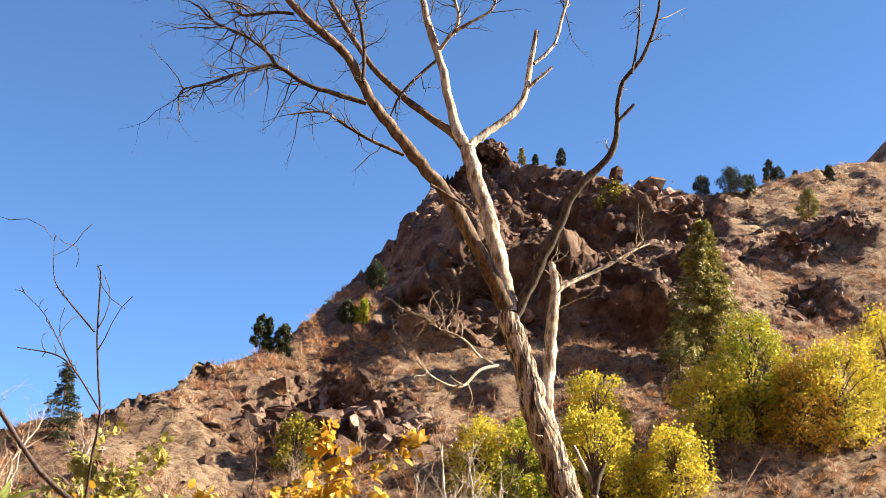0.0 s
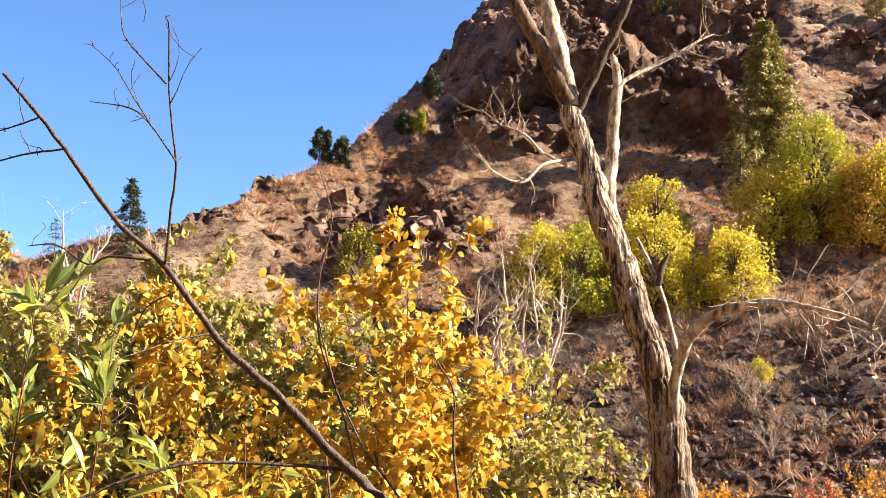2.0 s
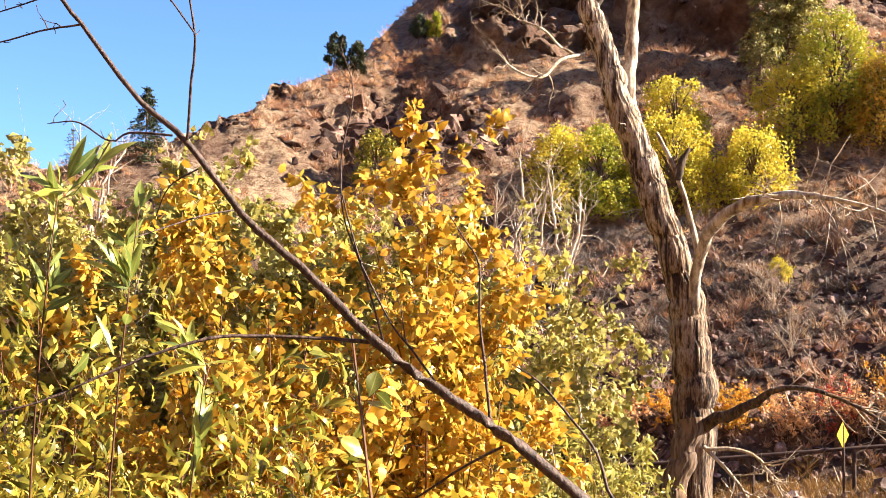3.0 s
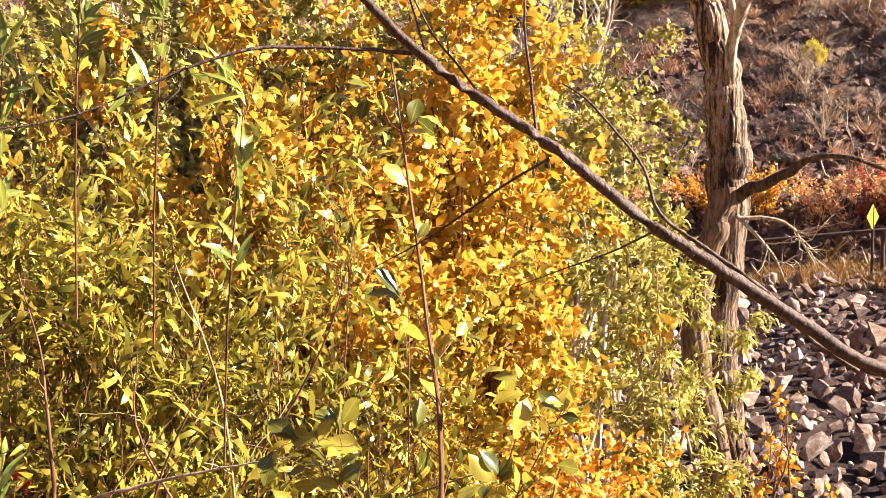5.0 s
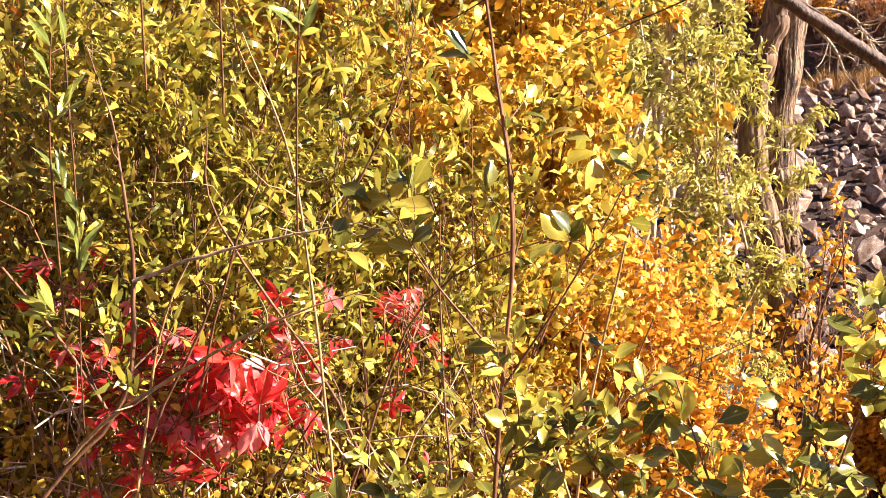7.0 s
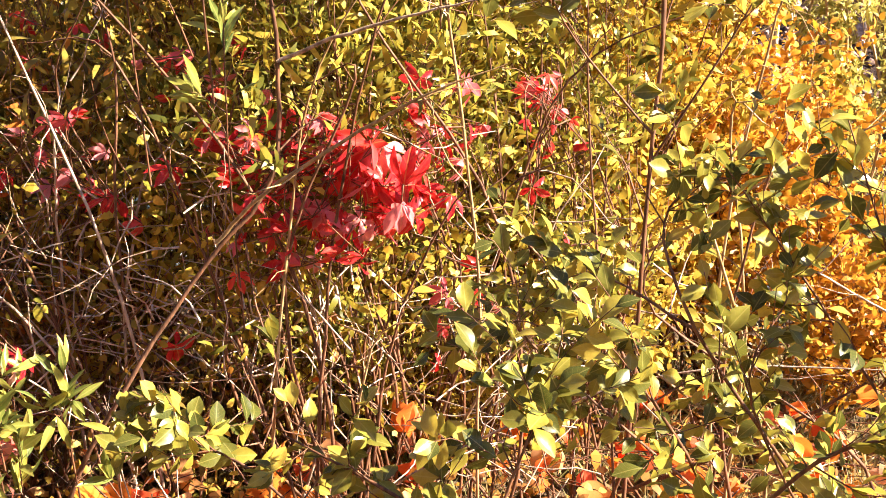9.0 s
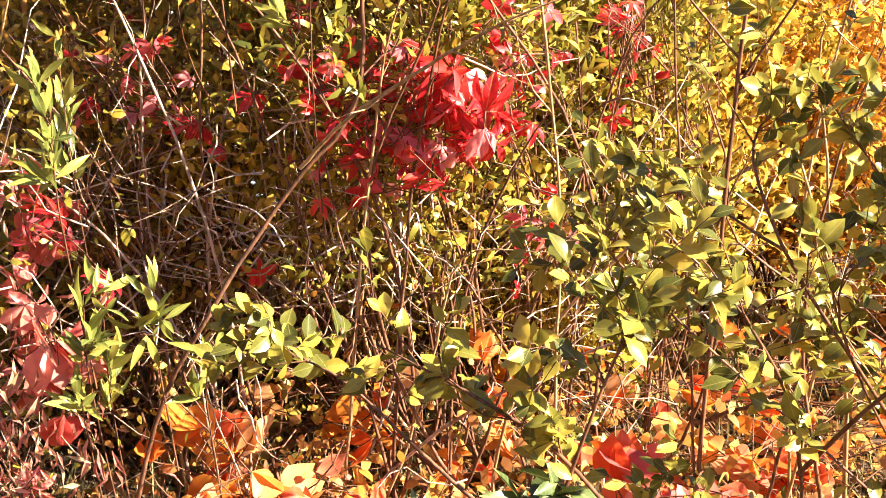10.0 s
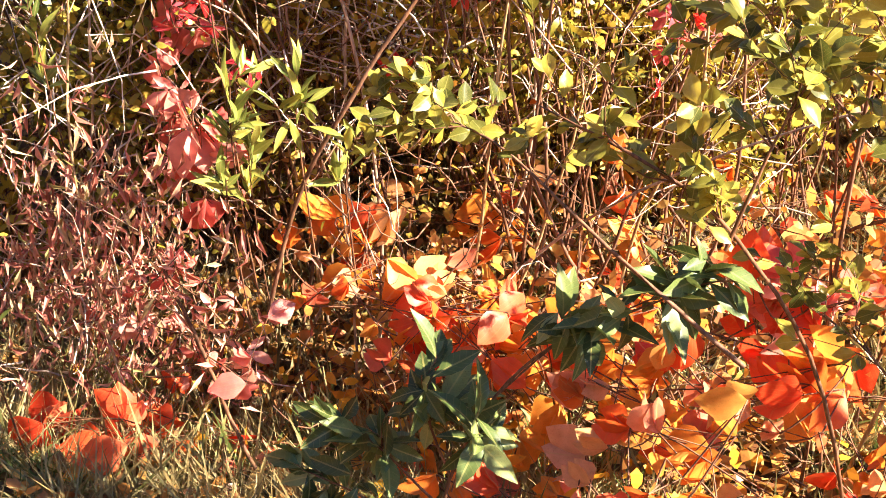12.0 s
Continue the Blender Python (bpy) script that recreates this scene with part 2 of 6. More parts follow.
BLEACHED = bark_material("bleached_dead_wood", (0.76, 0.66, 0.54), (0.42, 0.31, 0.23), 70, rough=0.8, depth=0.002)
TAN_TWIG = bark_material("tan_stem_bark", (0.5, 0.36, 0.18), (0.28, 0.17, 0.07), 90, rough=0.5, depth=0.002)
BROWN_TRUNK = bark_material("brown_bark", (0.24, 0.155, 0.1), (0.07, 0.042, 0.03), 40, depth=0.008)

CLIFF = rock_material("red_brown_rock", [(0.05, 0.026, 0.019), (0.17, 0.094, 0.064), (0.5, 0.36, 0.275)], 0.8, island=True)
TALUS = rock_material("grey_brown_stone", [(0.06, 0.034, 0.027), (0.17, 0.1, 0.078), (0.42, 0.32, 0.27)], 2.5, island=True)
BANK_STONE = rock_material("bank_stone", [(0.1, 0.058, 0.043), (0.28, 0.19, 0.145), (0.6, 0.52, 0.45)], 4.0, island=True)
RIPRAP = rock_material("grey_stone", [(0.1, 0.058, 0.043), (0.28, 0.19, 0.145), (0.6, 0.52, 0.45)], 4.0, single=True)

m, t, p = shader("hillside_ground")
at = t.nodes.new("ShaderNodeAttribute")
at.attribute_name = "rock"
near = t.nodes.new("ShaderNodeAttribute")
near.attribute_name = "litter"
straw = ramp(t, texture(t, 0.35, 7, 0.7), [(0.3, (0.14, 0.077, 0.052)), (0.42, (0.25, 0.152, 0.1)), (0.52, (0.37, 0.245, 0.152)), (0.6, (0.46, 0.315, 0.195)), (0.72, (0.55, 0.4, 0.25))])
straw = mixed(t, ramp(t, texture(t, 3.5, 6, 0.75), [(0.41, (0, 0, 0)), (0.55, (1, 1, 1))]), mixed(t, 1.0, straw, (0.42, 0.31, 0.27), "MULTIPLY"), straw)
stone = ramp(t, texture(t, 0.5, 9, 0.72), [(0.3, (0.05, 0.026, 0.019)), (0.46, (0.15, 0.08, 0.053)), (0.58, (0.31, 0.19, 0.13)), (0.7, (0.54, 0.4, 0.31))])
earth = t.nodes.new("ShaderNodeAttribute")
earth.attribute_name = "earth"
dark_earth = ramp(t, texture(t, 1.5, 8, 0.75), [(0.34, (0.03, 0.017, 0.014)), (0.52, (0.075, 0.042, 0.033)), (0.68, (0.15, 0.095, 0.075))])
stone = mixed(t, earth.outputs["Fac"], stone, dark_earth)
soil = ramp(t, texture(t, 14, 6, 0.7), [(0.35, (0.1, 0.065, 0.04)), (0.55, (0.2, 0.13, 0.075)), (0.7, (0.32, 0.21, 0.12))])
col = mixed(t, near.outputs["Fac"], mixed(t, at.outputs["Fac"], straw, stone), soil)
t.links.new(col, p.inputs["Base Color"])
p.inputs["Roughness"].default_value = 0.95
p.inputs["Specular IOR Level"].default_value = 0.15
bumped(t, p, texture(t, 2.6, 10, 0.8), 1.0, 0.4)
GROUND = m

m, t, p = shader("creek_water")
p.inputs["Base Color"].default_value = (0.05, 0.06, 0.055, 1)
p.inputs["Roughness"].default_value = 0.07
p.inputs["IOR"].default_value = 1.33
foam = ramp(t, texture(t, 1.6, 6, 0.75, (1.0, 2.5, 1)), [(0.5, (0.03, 0.045, 0.045)), (0.62, (0.36, 0.38, 0.38)), (0.74, (0.72, 0.73, 0.72))])
t.links.new(foam, p.inputs["Base Color"])
bumped(t, p, texture(t, 5, 4, 0.6), 0.8, 0.12)
WATER = m

m, t, p = shader("rusty_steel")
t.links.new(ramp(t, texture(t, 8, 5), [(0.35, (0.035, 0.018, 0.013)), (0.65, (0.09, 0.045, 0.03))]), p.inputs["Base Color"])
p.inputs["Metallic"].default_value, p.inputs["Roughness"].default_value = 0.4, 0.7
RUST = m
m, t, p = shader("yellow_sign_paint")
t.links.new(ramp(t, texture(t, 5, 4), [(0.3, (0.75, 0.48, 0.01)), (0.7, (0.85, 0.6, 0.015))]), p.inputs["Base Color"])
p.inputs["Roughness"].default_value = 0.4
YELLOW = m

# ---- builders ----


def np_mesh(name, verts, faces, material, smooth=False, attributes=None):
    """A mesh from arrays of vertices and of faces that all have the same number of corners."""
    verts, faces = np.asarray(verts, np.float32), np.asarray(faces, np.int32)
    me = bpy.data.meshes.new(name)
    me.vertices.add(len(verts))
    me.vertices.foreach_set("co", verts.ravel())
    k = faces.shape[1]
    me.loops.add(faces.size)
    me.loops.foreach_set("vertex_index", faces.ravel())
    me.polygons.add(len(faces))
    me.polygons.foreach_set("loop_start", np.arange(0, faces.size, k, dtype=np.int32))
    me.polygons.foreach_set("use_smooth", np.full(len(faces), smooth))
    for key, values in (attributes or {}).items():
        me.attributes.new(key, "FLOAT", "POINT").data.foreach_set("value", np.asarray(values, np.float32))
    me.materials.append(material)
    me.update(calc_edges=True)
    return me


def thing(name, data, label, category, group="", kind="", at=(0, 0, 0)):
    ob = new(name, data)
    ob.location = at
    return tagged(ob, label, category, group, kind)


def part(name, data, parent, label="", kind=""):
    ob = new(name, data)
    ob.parent = parent
    return tagged(ob, label, kind=kind)


def unit(v):
    v = np.asarray(v, float)
    return v / np.maximum(np.linalg.norm(v, axis=-1, keepdims=True), 1e-9)


def refined(points, steps=4, wobble=0.0, rng=RNG):
    """A smooth run (Catmull-Rom) through control points of x, y, z, radius."""
    p = np.asarray(points, float)
    p = np.vstack([2 * p[0] - p[1], p, 2 * p[-1] - p[-2]])
    out = []
    for i in range(1, len(p) - 2):
        for k in range(steps):
            u = k / steps
            out.append(0.5 * (2 * p[i] + (p[i + 1] - p[i - 1]) * u + (2 * p[i - 1] - 5 * p[i] + 4 * p[i + 1] - p[i + 2]) * u * u
                              + (3 * p[i] - p[i - 1] - 3 * p[i + 1] + p[i + 2]) * u ** 3))
    out.append(p[-2])
    out = np.array(out)
    if wobble:
        out[1:-1, :3] += rng.normal(0, 1, (len(out) - 2, 3)) * out[1:-1, 3:4] * wobble
    out[:, 3] = np.maximum(out[:, 3], 0.0004)
    return out


def tubes(runs, sides=6, lump=0.0, rng=RNG):
    """Verts and quads of tapered round stems along runs of x, y, z, radius."""
    vs, fs, base = [], [], 0
    ring = np.arange(sides) * 2 * np.pi / sides
    for run in runs:
        run = np.asarray(run, float)
        c, r = run[:, :3], run[:, 3]
        d = unit(np.gradient(c, axis=0))
        a = unit(np.cross(d, np.where(np.abs(d[:, :1]) < 0.8, [[1.0, 0, 0]], [[0, 1.0, 0]])))
        b = np.cross(d, a)
        rr = r[:, None] * (1 + lump * rng.normal(0, 1, (len(r), sides))) if lump else np.repeat(r[:, None], sides, 1)
        v = c[:, None] + rr[..., None] * (np.cos(ring)[None, :, None] * a[:, None] + np.sin(ring)[None, :, None] * b[:, None])
        n = len(c)
        vs.append(v.reshape(-1, 3))
        i = np.arange(n - 1)[:, None] * sides + np.arange(sides)[None]
        j = np.arange(n - 1)[:, None] * sides + (np.arange(sides)[None] + 1) % sides
        fs.append(np.stack([i, j, j + sides, i + sides], -1).reshape(-1, 4) + base)
        base += n * sides
    return np.vstack(vs), np.vstack(fs)


def spurs(run, count, length, radius, rng, lift=0.3, spread=1.0, start=0.15, bend=0.3, points=5):
    """Side shoots along a run."""
    run = np.asarray(run, float)
    out = []
    n = len(run)
    for _ in range(count):
        s = start + (1 - start) * rng.random()
        i = min(int(s * (n - 1)), n - 2)
        f = s * (n - 1) - i
        o = run[i] * (1 - f) + run[i + 1] * f
        along = unit(run[i + 1, :3] - run[i, :3])
        d = unit(along * 0.7 + rng.normal(0, spread, 3) * 0.7 + np.array([0, 0, lift]))
        ln = length * (0.4 + 0.9 * rng.random())
        rad = min(radius, o[3] * 0.7)
        q = o[:3].copy()
        pts = [(*q, rad)]
        for k in range(1, points):
            d = unit(d + rng.normal(0, bend, 3) + np.array([0, 0, lift * 0.2]))
            q = q + d * ln / (points - 1)
            pts.append((*q, max(rad * (1 - 0.85 * k / (points - 1)), 0.0006)))
        out.append(np.array(pts))
    return out


def leaf_shape(width=0.5, rows=3, fold=0.18, curl=0.15, tip=0.55, across=1, tooth=0.0):
    """One leaf along +y from its stalk, 1 long, folded along its rib and curling down; triangles."""
    v, f = [(0, 0, 0)], []
    prev = [0]
    k = across
    for i in range(1, rows + 1):
        s = i / (rows + 1)
        w = width / 2 * math.sin(math.pi * s ** (0.5 / (1 - tip) if tip < 1 else 1))
        w *= 1 + (tooth if i % 2 else -tooth)
        z = -curl * s * s
        row = []
        for j in range(-k, k + 1):
            row.append(len(v))
            q = j / k
            v.append((w * q, s, z + fold * abs(w * q) + 0.02 * math.sin(7 * s + 3 * q)))
        if len(prev) == 1:
            f += [(prev[0], row[j + 1], row[j]) for j in range(2 * k)]
        else:
            for j in range(2 * k):
                f += [(prev[j], prev[j + 1], row[j + 1]), (prev[j], row[j + 1], row[j])]
        prev = row
    v.append((0, 1, -curl))
    f += [(prev[j], prev[j + 1], len(v) - 1) for j in range(2 * k)]
    return np.array(v, float), np.array(f)


def turned(direction, normal):
    """Frames whose y runs along direction and whose z is as near to normal as can be."""
    y = unit(direction)
    x = unit(np.cross(y, normal))
    z = np.cross(x, y)
    return np.stack([x, y, z], -1)


def strewn(shape, at, frames, sizes):
    """Verts and faces of one shape set at many places."""
    v, f = shape
    n = len(at)
    sizes = np.asarray(sizes, float).reshape(n, 1, -1)
    big = np.einsum("nij,nkj->nki", frames, v[None] * sizes) + np.asarray(at)[:, None]
    return big.reshape(-1, 3), (f[None] + (np.arange(n) * len(v))[:, None, None]).reshape(-1, f.shape[1])


def joined(pieces):
    vs, fs, base = [], [], 0
    for v, f in pieces:
        vs.append(v)
        fs.append(f + base)
        base += len(v)
    return np.vstack(vs), np.vstack(fs)


LEAF = (np.array([(0, 0, 0), (-0.27, 0.3, 0.05), (0.27, 0.28, 0.07), (-0.23, 0.66, -0.02), (0.22, 0.68, 0.02), (0.02, 1, -0.14)], float), np.array([(0, 2, 1), (1, 2, 4), (1, 4, 3), (3, 4, 5)]))
LONG_LEAF = (LEAF[0] * (0.42, 1, 1.6), LEAF[1])
TUFT_LEAF = (np.array([(0, 0, 0), (-0.4, 0.5, 0.1), (0.4, 0.5, 0.14), (0, 1, -0.1)], float), np.array([(0, 2, 1), (1, 2, 3)]))
BLADE = (np.array([(-0.035, 0, 0), (0.035, 0, 0), (0, 1, -0.1)], float), np.array([(0, 1, 2)]))


def leaves_on(runs, count, size, rng, shape=LEAF, droop=0.35, off=0.02, spare=0.3, out=0.9):
    """Leaves along the outer part of each run."""
    pick = rng.integers(0, len(runs), count)
    s = spare + (1 - spare) * rng.random(count)
    at, d = np.empty((count, 3)), np.empty((count, 3))
    for i, (k, q) in enumerate(zip(pick, s)):
        r = runs[k]
        x = q * (len(r) - 1)
        j = min(int(x), len(r) - 2)
        at[i] = r[j, :3] + (r[j + 1, :3] - r[j, :3]) * (x - j)
        d[i] = r[j + 1, :3] - r[j, :3]
    d = unit(unit(d) * 0.8 + rng.normal(0, out, (count, 3)) + np.array([0, 0, -droop]))
    at = at + rng.normal(0, off, (count, 3))
    up = unit(rng.normal(0, 0.95, (count, 3)) + np.array([0.5, -0.2, 0.6]))
    return strewn(shape, at, turned(d, up), size * (0.45 + 0.95 * rng.random(count)))


def shrub(name, at, height, spread, label, category, leaf_mat, bark, leaves, leaf_size, seed, stems=9, twigs=14, twig=0.45,
          shape=LEAF, lean=(0, 0), stem_r=0.014, start=0.25, droop=0.35, group="", twig_r=0.004, lift=0.35, out=0.9, fork=2, off=0.02, root=0.04, even=0.62):
    """A many-stemmed shrub: stems from one root, side shoots, leaves along the shoots."""
    rng = np.random.default_rng(seed)
    body, shoots = [], []
    for i in range(stems):
        a = 2 * math.pi * (i + rng.random()) / stems
        reach = spread * (0.25 + 0.75 * rng.random())
        h = height * (even + (1 - even) * rng.random()) * (1 - 0.25 * (reach / max(spread, 0.01)) ** 2)
        tip = np.array([math.cos(a) * reach + lean[0], math.sin(a) * reach + lean[1], h])
        mid = np.array([tip[0] * 0.35, tip[1] * 0.35, h * 0.55]) + rng.normal(0, 0.05 * height, 3) * (1, 1, 0.3)
        run = refined([(rng.normal(0, 0.05 * spread + root), rng.normal(0, 0.05 * spread + root), -0.1, stem_r), (*(mid * 0.5 + rng.normal(0, root * 0.5, 3)), stem_r * 0.9), (*mid, stem_r * 0.75), (*(mid * 0.4 + tip * 0.6), stem_r * 0.5), (*tip, 0.0015)], 4, 0.5, rng)
        body.append(run)
        sh = spurs(run, twigs, twig, twig_r, rng, lift=lift, start=start, bend=0.25)
        shoots += sh
        for q in sh:
            shoots += spurs(q, fork, twig * 0.5, twig_r * 0.6, rng, lift=lift, start=0.2)
        shoots.append(run[len(run) // 2:])
    ob = thing(name, None, label, category, group, at=at)
    for run in body:
        part("stem", np_mesh("stem", *tubes([run], 6), bark, True), ob)
    part("brushwood", np_mesh("twigs", *tubes([s for s in shoots if len(s) == 5], 3), bark, True), ob, kind="stuff")
    if leaves:
        part("leaves", np_mesh("leaves", *leaves_on([q for q in shoots if rng.random() < 0.72], leaves, leaf_size, rng, shape, droop, off, out=out), leaf_mat, True), ob, kind="stuff")
    return ob


# smooth noise on arrays
LATTICE = np.random.default_rng(3).random((256, 256))


def grain2(x, y):
    i, j = np.floor(x).astype(int), np.floor(y).astype(int)
    u, v = x - i, y - j
    u, v = u * u * (3 - 2 * u), v * v * (3 - 2 * v)
    g = lambda a, b: LATTICE[a % 256, b % 256]
    return (g(i, j) * (1 - u) + g(i + 1, j) * u) * (1 - v) + (g(i, j + 1) * (1 - u) + g(i + 1, j + 1) * u) * v - 0.5


def rough2(x, y, octaves=5, gain=0.55):
    total, amp = 0, 1.0
    for k in range(octaves):
        total = total + amp * grain2(x * 2 ** k + 17.3 * k, y * 2 ** k + 5.1 * k)
        amp *= gain
    return total


def blocks2(x, y):
    """Blocky steps: each cell of a jittered grid has its own height and slant."""
    i, j = np.floor(x).astype(int), np.floor(y).astype(int)
    best, val = np.full(np.shape(x), 9.0), np.zeros(np.shape(x))
    for di in (-1, 0, 1):
        for dj in (-1, 0, 1):
            a, b = i + di, j + dj
            h1, h2, h3, h4 = (LATTICE[(a * p + 7 * q) % 256, (b * q + 3 * p) % 256] for p, q in ((1, 3), (5, 1), (3, 7), (7, 5)))
            dx, dy = x - (a + h1), y - (b + h2)
            d = dx * dx + dy * dy
            near_ = d < best
            best = np.where(near_, d, best)
            val = np.where(near_, 0.4 * (h3 - 0.5) + 1.1 * (h4 - 0.5) * dx + 1.0 * (h1 - 0.5) * dy, val)
    return val


def smooth(a, b, x):
    q = np.clip((x - a) / (b - a), 0, 1)
    return q * q * (3 - 2 * q)

# ---- ground ----
# the unseen rise at y below -6 is added to block skylight from behind
YK = [-160, -60, -16, -6, -3, 0.2, 0.9, 2.0, 4.5, 6.5, 8.5, 9.6, 12.5, 13.2, 22, 24.8, 25.2, 28.6, 30, 400]
ZK = [95, 34, 4.5, 0.2, -0.3, -0.45, -0.85, -1.28, -1.4, -1.9, -2.5, -3.5, -3.7, -3.2, -1.8, -1.28, -1.25, -1.2, 0.2, 247]
# the ridge: how far off it stands, by bearing
UK = [-1.2, -0.407, -0.362, -0.321, -0.268, -0.256, -0.242, -0.205, -0.174, -0.152, -0.116, -0.093, -0.085, -0.062, -0.048, -0.024, -0.015, 0.0, 0.01, 0.049, 0.088, 0.121, 0.155, 0.193, 0.241, 0.275, 0.299, 0.324, 0.6, 1.2]
RK = [36, 42.2, 43, 44, 46.2, 48.6, 48.9, 50, 52.5, 55, 60.8, 64.6, 69.3, 75.2, 80.3, 89, 92.5, 90.5, 85, 83, 81.2, 78.5, 76.5, 77.6, 81.2, 84.7, 87.2, 89, 110, 120]
OUTCROPS = [(-8.1, 45.5, 1.7), (-5.1, 45.2, 2.0), (-3.1, 44.3, 1.0), (-7.1, 48, 1.4), (-12.1, 48.0, 0.7), (-14, 44.6, 0.8), (12.3, 65.6, 1.58), (15.7, 65.9, 1.8), (19.2, 67.2, 1.87),
            (14.7, 58.8, 1.44), (14, 71.2, 0.86), (10.7, 73.3, 1.3), (8.7, 74.5, 2.6), (-1.3, 90, 1.6)]


def rockiness(x, y):
    u = x / np.maximum(y, 8)
    face = smooth(-0.125, -0.085, u) * (1 - smooth(0.16, 0.2, u)) * smooth(49.5, 53.5, y + 8 * rough2(x * 0.1, y * 0.1, 3))
    edge = 0.75 * smooth(-9, -2, y - np.interp(u, UK, RK)) * smooth(-0.19, -0.11, u) * (1 - smooth(0.13, 0.2, u))
    r = np.maximum(face, edge)
    for a, b, c in OUTCROPS:
        r = np.maximum(r, np.exp(-(((x - a) / c) ** 2 + ((y - b) / (c * 1.1)) ** 2) * 0.9))
    return np.clip(r * 1.25 + 0.5 * rough2(x * 0.3, y * 0.3, 4) - 0.12, 0, 1) * smooth(27, 34, y)


EYE = (0.0, -0.23, 1.466)
CREST_U = [-0.34, -0.317, -0.3, -0.272, -0.26, -0.255, -0.246, -0.235, -0.205, -0.183, -0.161, -0.138, -0.116, -0.102, -0.087, -0.076, -0.057, -0.041, -0.027, -0.014, -0.002, 0.002, 0.02, 0.049, 0.078, 0.102, 0.121, 0.145, 0.169, 0.193, 0.217, 0.241, 0.26, 0.289, 0.308]
CREST_E = [0.181, 0.191, 0.201, 0.207, 0.218, 0.23, 0.232, 0.228, 0.239, 0.252, 0.273, 0.296, 0.319, 0.34, 0.355, 0.374, 0.401, 0.409, 0.43, 0.438, 0.432, 0.416, 0.414, 0.411, 0.406, 0.396, 0.393, 0.391, 0.389, 0.393, 0.4, 0.408, 0.414, 0.421, 0.423]
LIFT_U = np.linspace(-0.4, 0.36, 153)
LIFT, BROAD_LIFT = np.zeros(153), np.zeros(153)


def height(x, y):
    x, y = np.asarray(x, float), np.asarray(y, float)
    u = x / np.maximum(y, 8)
    far = np.interp(u, UK, RK)
    yy = np.minimum(y, far)
    z = np.interp(yy, YK, ZK) - 0.35 * np.maximum(y - far, 0)
    q = np.clip((yy - 52 + 5 * rough2(x * 0.13 + 5, y * 0.05, 3)) / 24, 0, 1)
    step = np.interp(q, [0, 0.06, 0.17, 0.5, 0.74, 0.84, 1], [0, 0.05, 0.36, 0.58, 0.7, 0.92, 1]) - q
    z = z + 24 * 0.667 * step * smooth(-0.13, -0.07, u) * (1 - smooth(0.14, 0.22, u))
    z = z + 0.6 * (1 - smooth(-0.27, -0.17, u)) * smooth(33, 40, y)
    # added rise far to the left, out of view, to cut blue sky fill
    z = z + np.clip(0.75 * (-x - 12), 0, 60) * smooth(0.6, 1.1, -u)
    hill = smooth(29, 36, y)
    z = z + hill * (rough2(x * 0.09, y * 0.09, 4) * 1.3 + rough2(x * 0.6, y * 0.6, 5, 0.62) * 0.55)
    z = z + (1 - hill) * rough2(x * 1.3, y * 1.3, 4) * 0.16
    z = z + 0.08 * np.clip(x - 4.7, -6, 8) * smooth(18, 25, y) * (1 - smooth(28.5, 33, y))
    near_top = y / far
    return z + np.interp(u, LIFT_U, BROAD_LIFT, 0, 0) * smooth(0.62, 1.0, near_top) + np.interp(u, LIFT_U, LIFT - BROAD_LIFT, 0, 0) * smooth(0.93, 1.0, near_top)


def ground_at(x, y):
    return float(height(np.array([x]), np.array([y]))[0])


def flank(x, y, z):
    """The west flank of the ridge falls back from the rib, so that it faces away from the sun."""
    d = np.maximum(y - EYE[1], 5)
    e = (z - EYE[2]) / d
    du = x / d - np.interp(e, CREST_E[7:20], CREST_U[7:20])
    w = 0.062 + 0.03 * rough2(x * 0.25, z * 0.25, 3)
    k = 1 + 0.15 * np.clip(1 - du / w, 0, 1.2) * smooth(0.226, 0.26, e) * (1 - smooth(0.39, 0.425, e)) * smooth(44, 48, y)
    return x * k, EYE[1] + (y - EYE[1]) * k, EYE[2] + (z - EYE[2]) * k


rows = np.concatenate([np.linspace(-160, -12, 26), np.linspace(-11, -1.8, 24), np.linspace(-1.5, 30, 140), np.linspace(30.4, 50, 66), np.linspace(50.12, 60, 84), np.linspace(60.3, 68, 26), np.linspace(68.12, 80, 90), np.linspace(80.3, 96, 50), np.linspace(98, 130, 12), [160, 220, 320, 500, 900, 1800, 3200]])
cols = np.concatenate([-np.geomspace(9, 0.6, 18), np.linspace(-0.56, -0.46, 12), np.linspace(-0.455, 0.455, 270), np.linspace(0.46, 0.56, 12), np.geomspace(0.6, 9, 18)])
gy, gu = np.meshgrid(rows, cols, indexing="ij")
gx = gu * (np.maximum(gy, 0) + 4.5)
rock = rockiness(gx, gy)


def crags(x, y, z):
    """How far broken rock stands out from the slope."""
    a, b = x + 0.6 * z, 1.2 * z - 0.4 * x
    return 4.2 * rough2(a * 0.2, b * 0.22, 6, 0.62) + blocks2(a * 0.42 + 3, b * 0.5 + 9) * 1.6 + blocks2(a * 1.1, b * 1.3) * 0.7 + blocks2(a * 2.3 + 4, b * 2.6) * 0.35


def hillside(x, y):
    """The slope with its broken rock standing out."""
    z = np.maximum(height(x, y), -30)
    bulge = rock * crags(x, y, z) * (1 - 0.75 * smooth(-2.5, 0.5, y - np.interp(x / np.maximum(y, 8), UK, RK)))
    return x, y - 0.95 * bulge, z + 0.22 * bulge


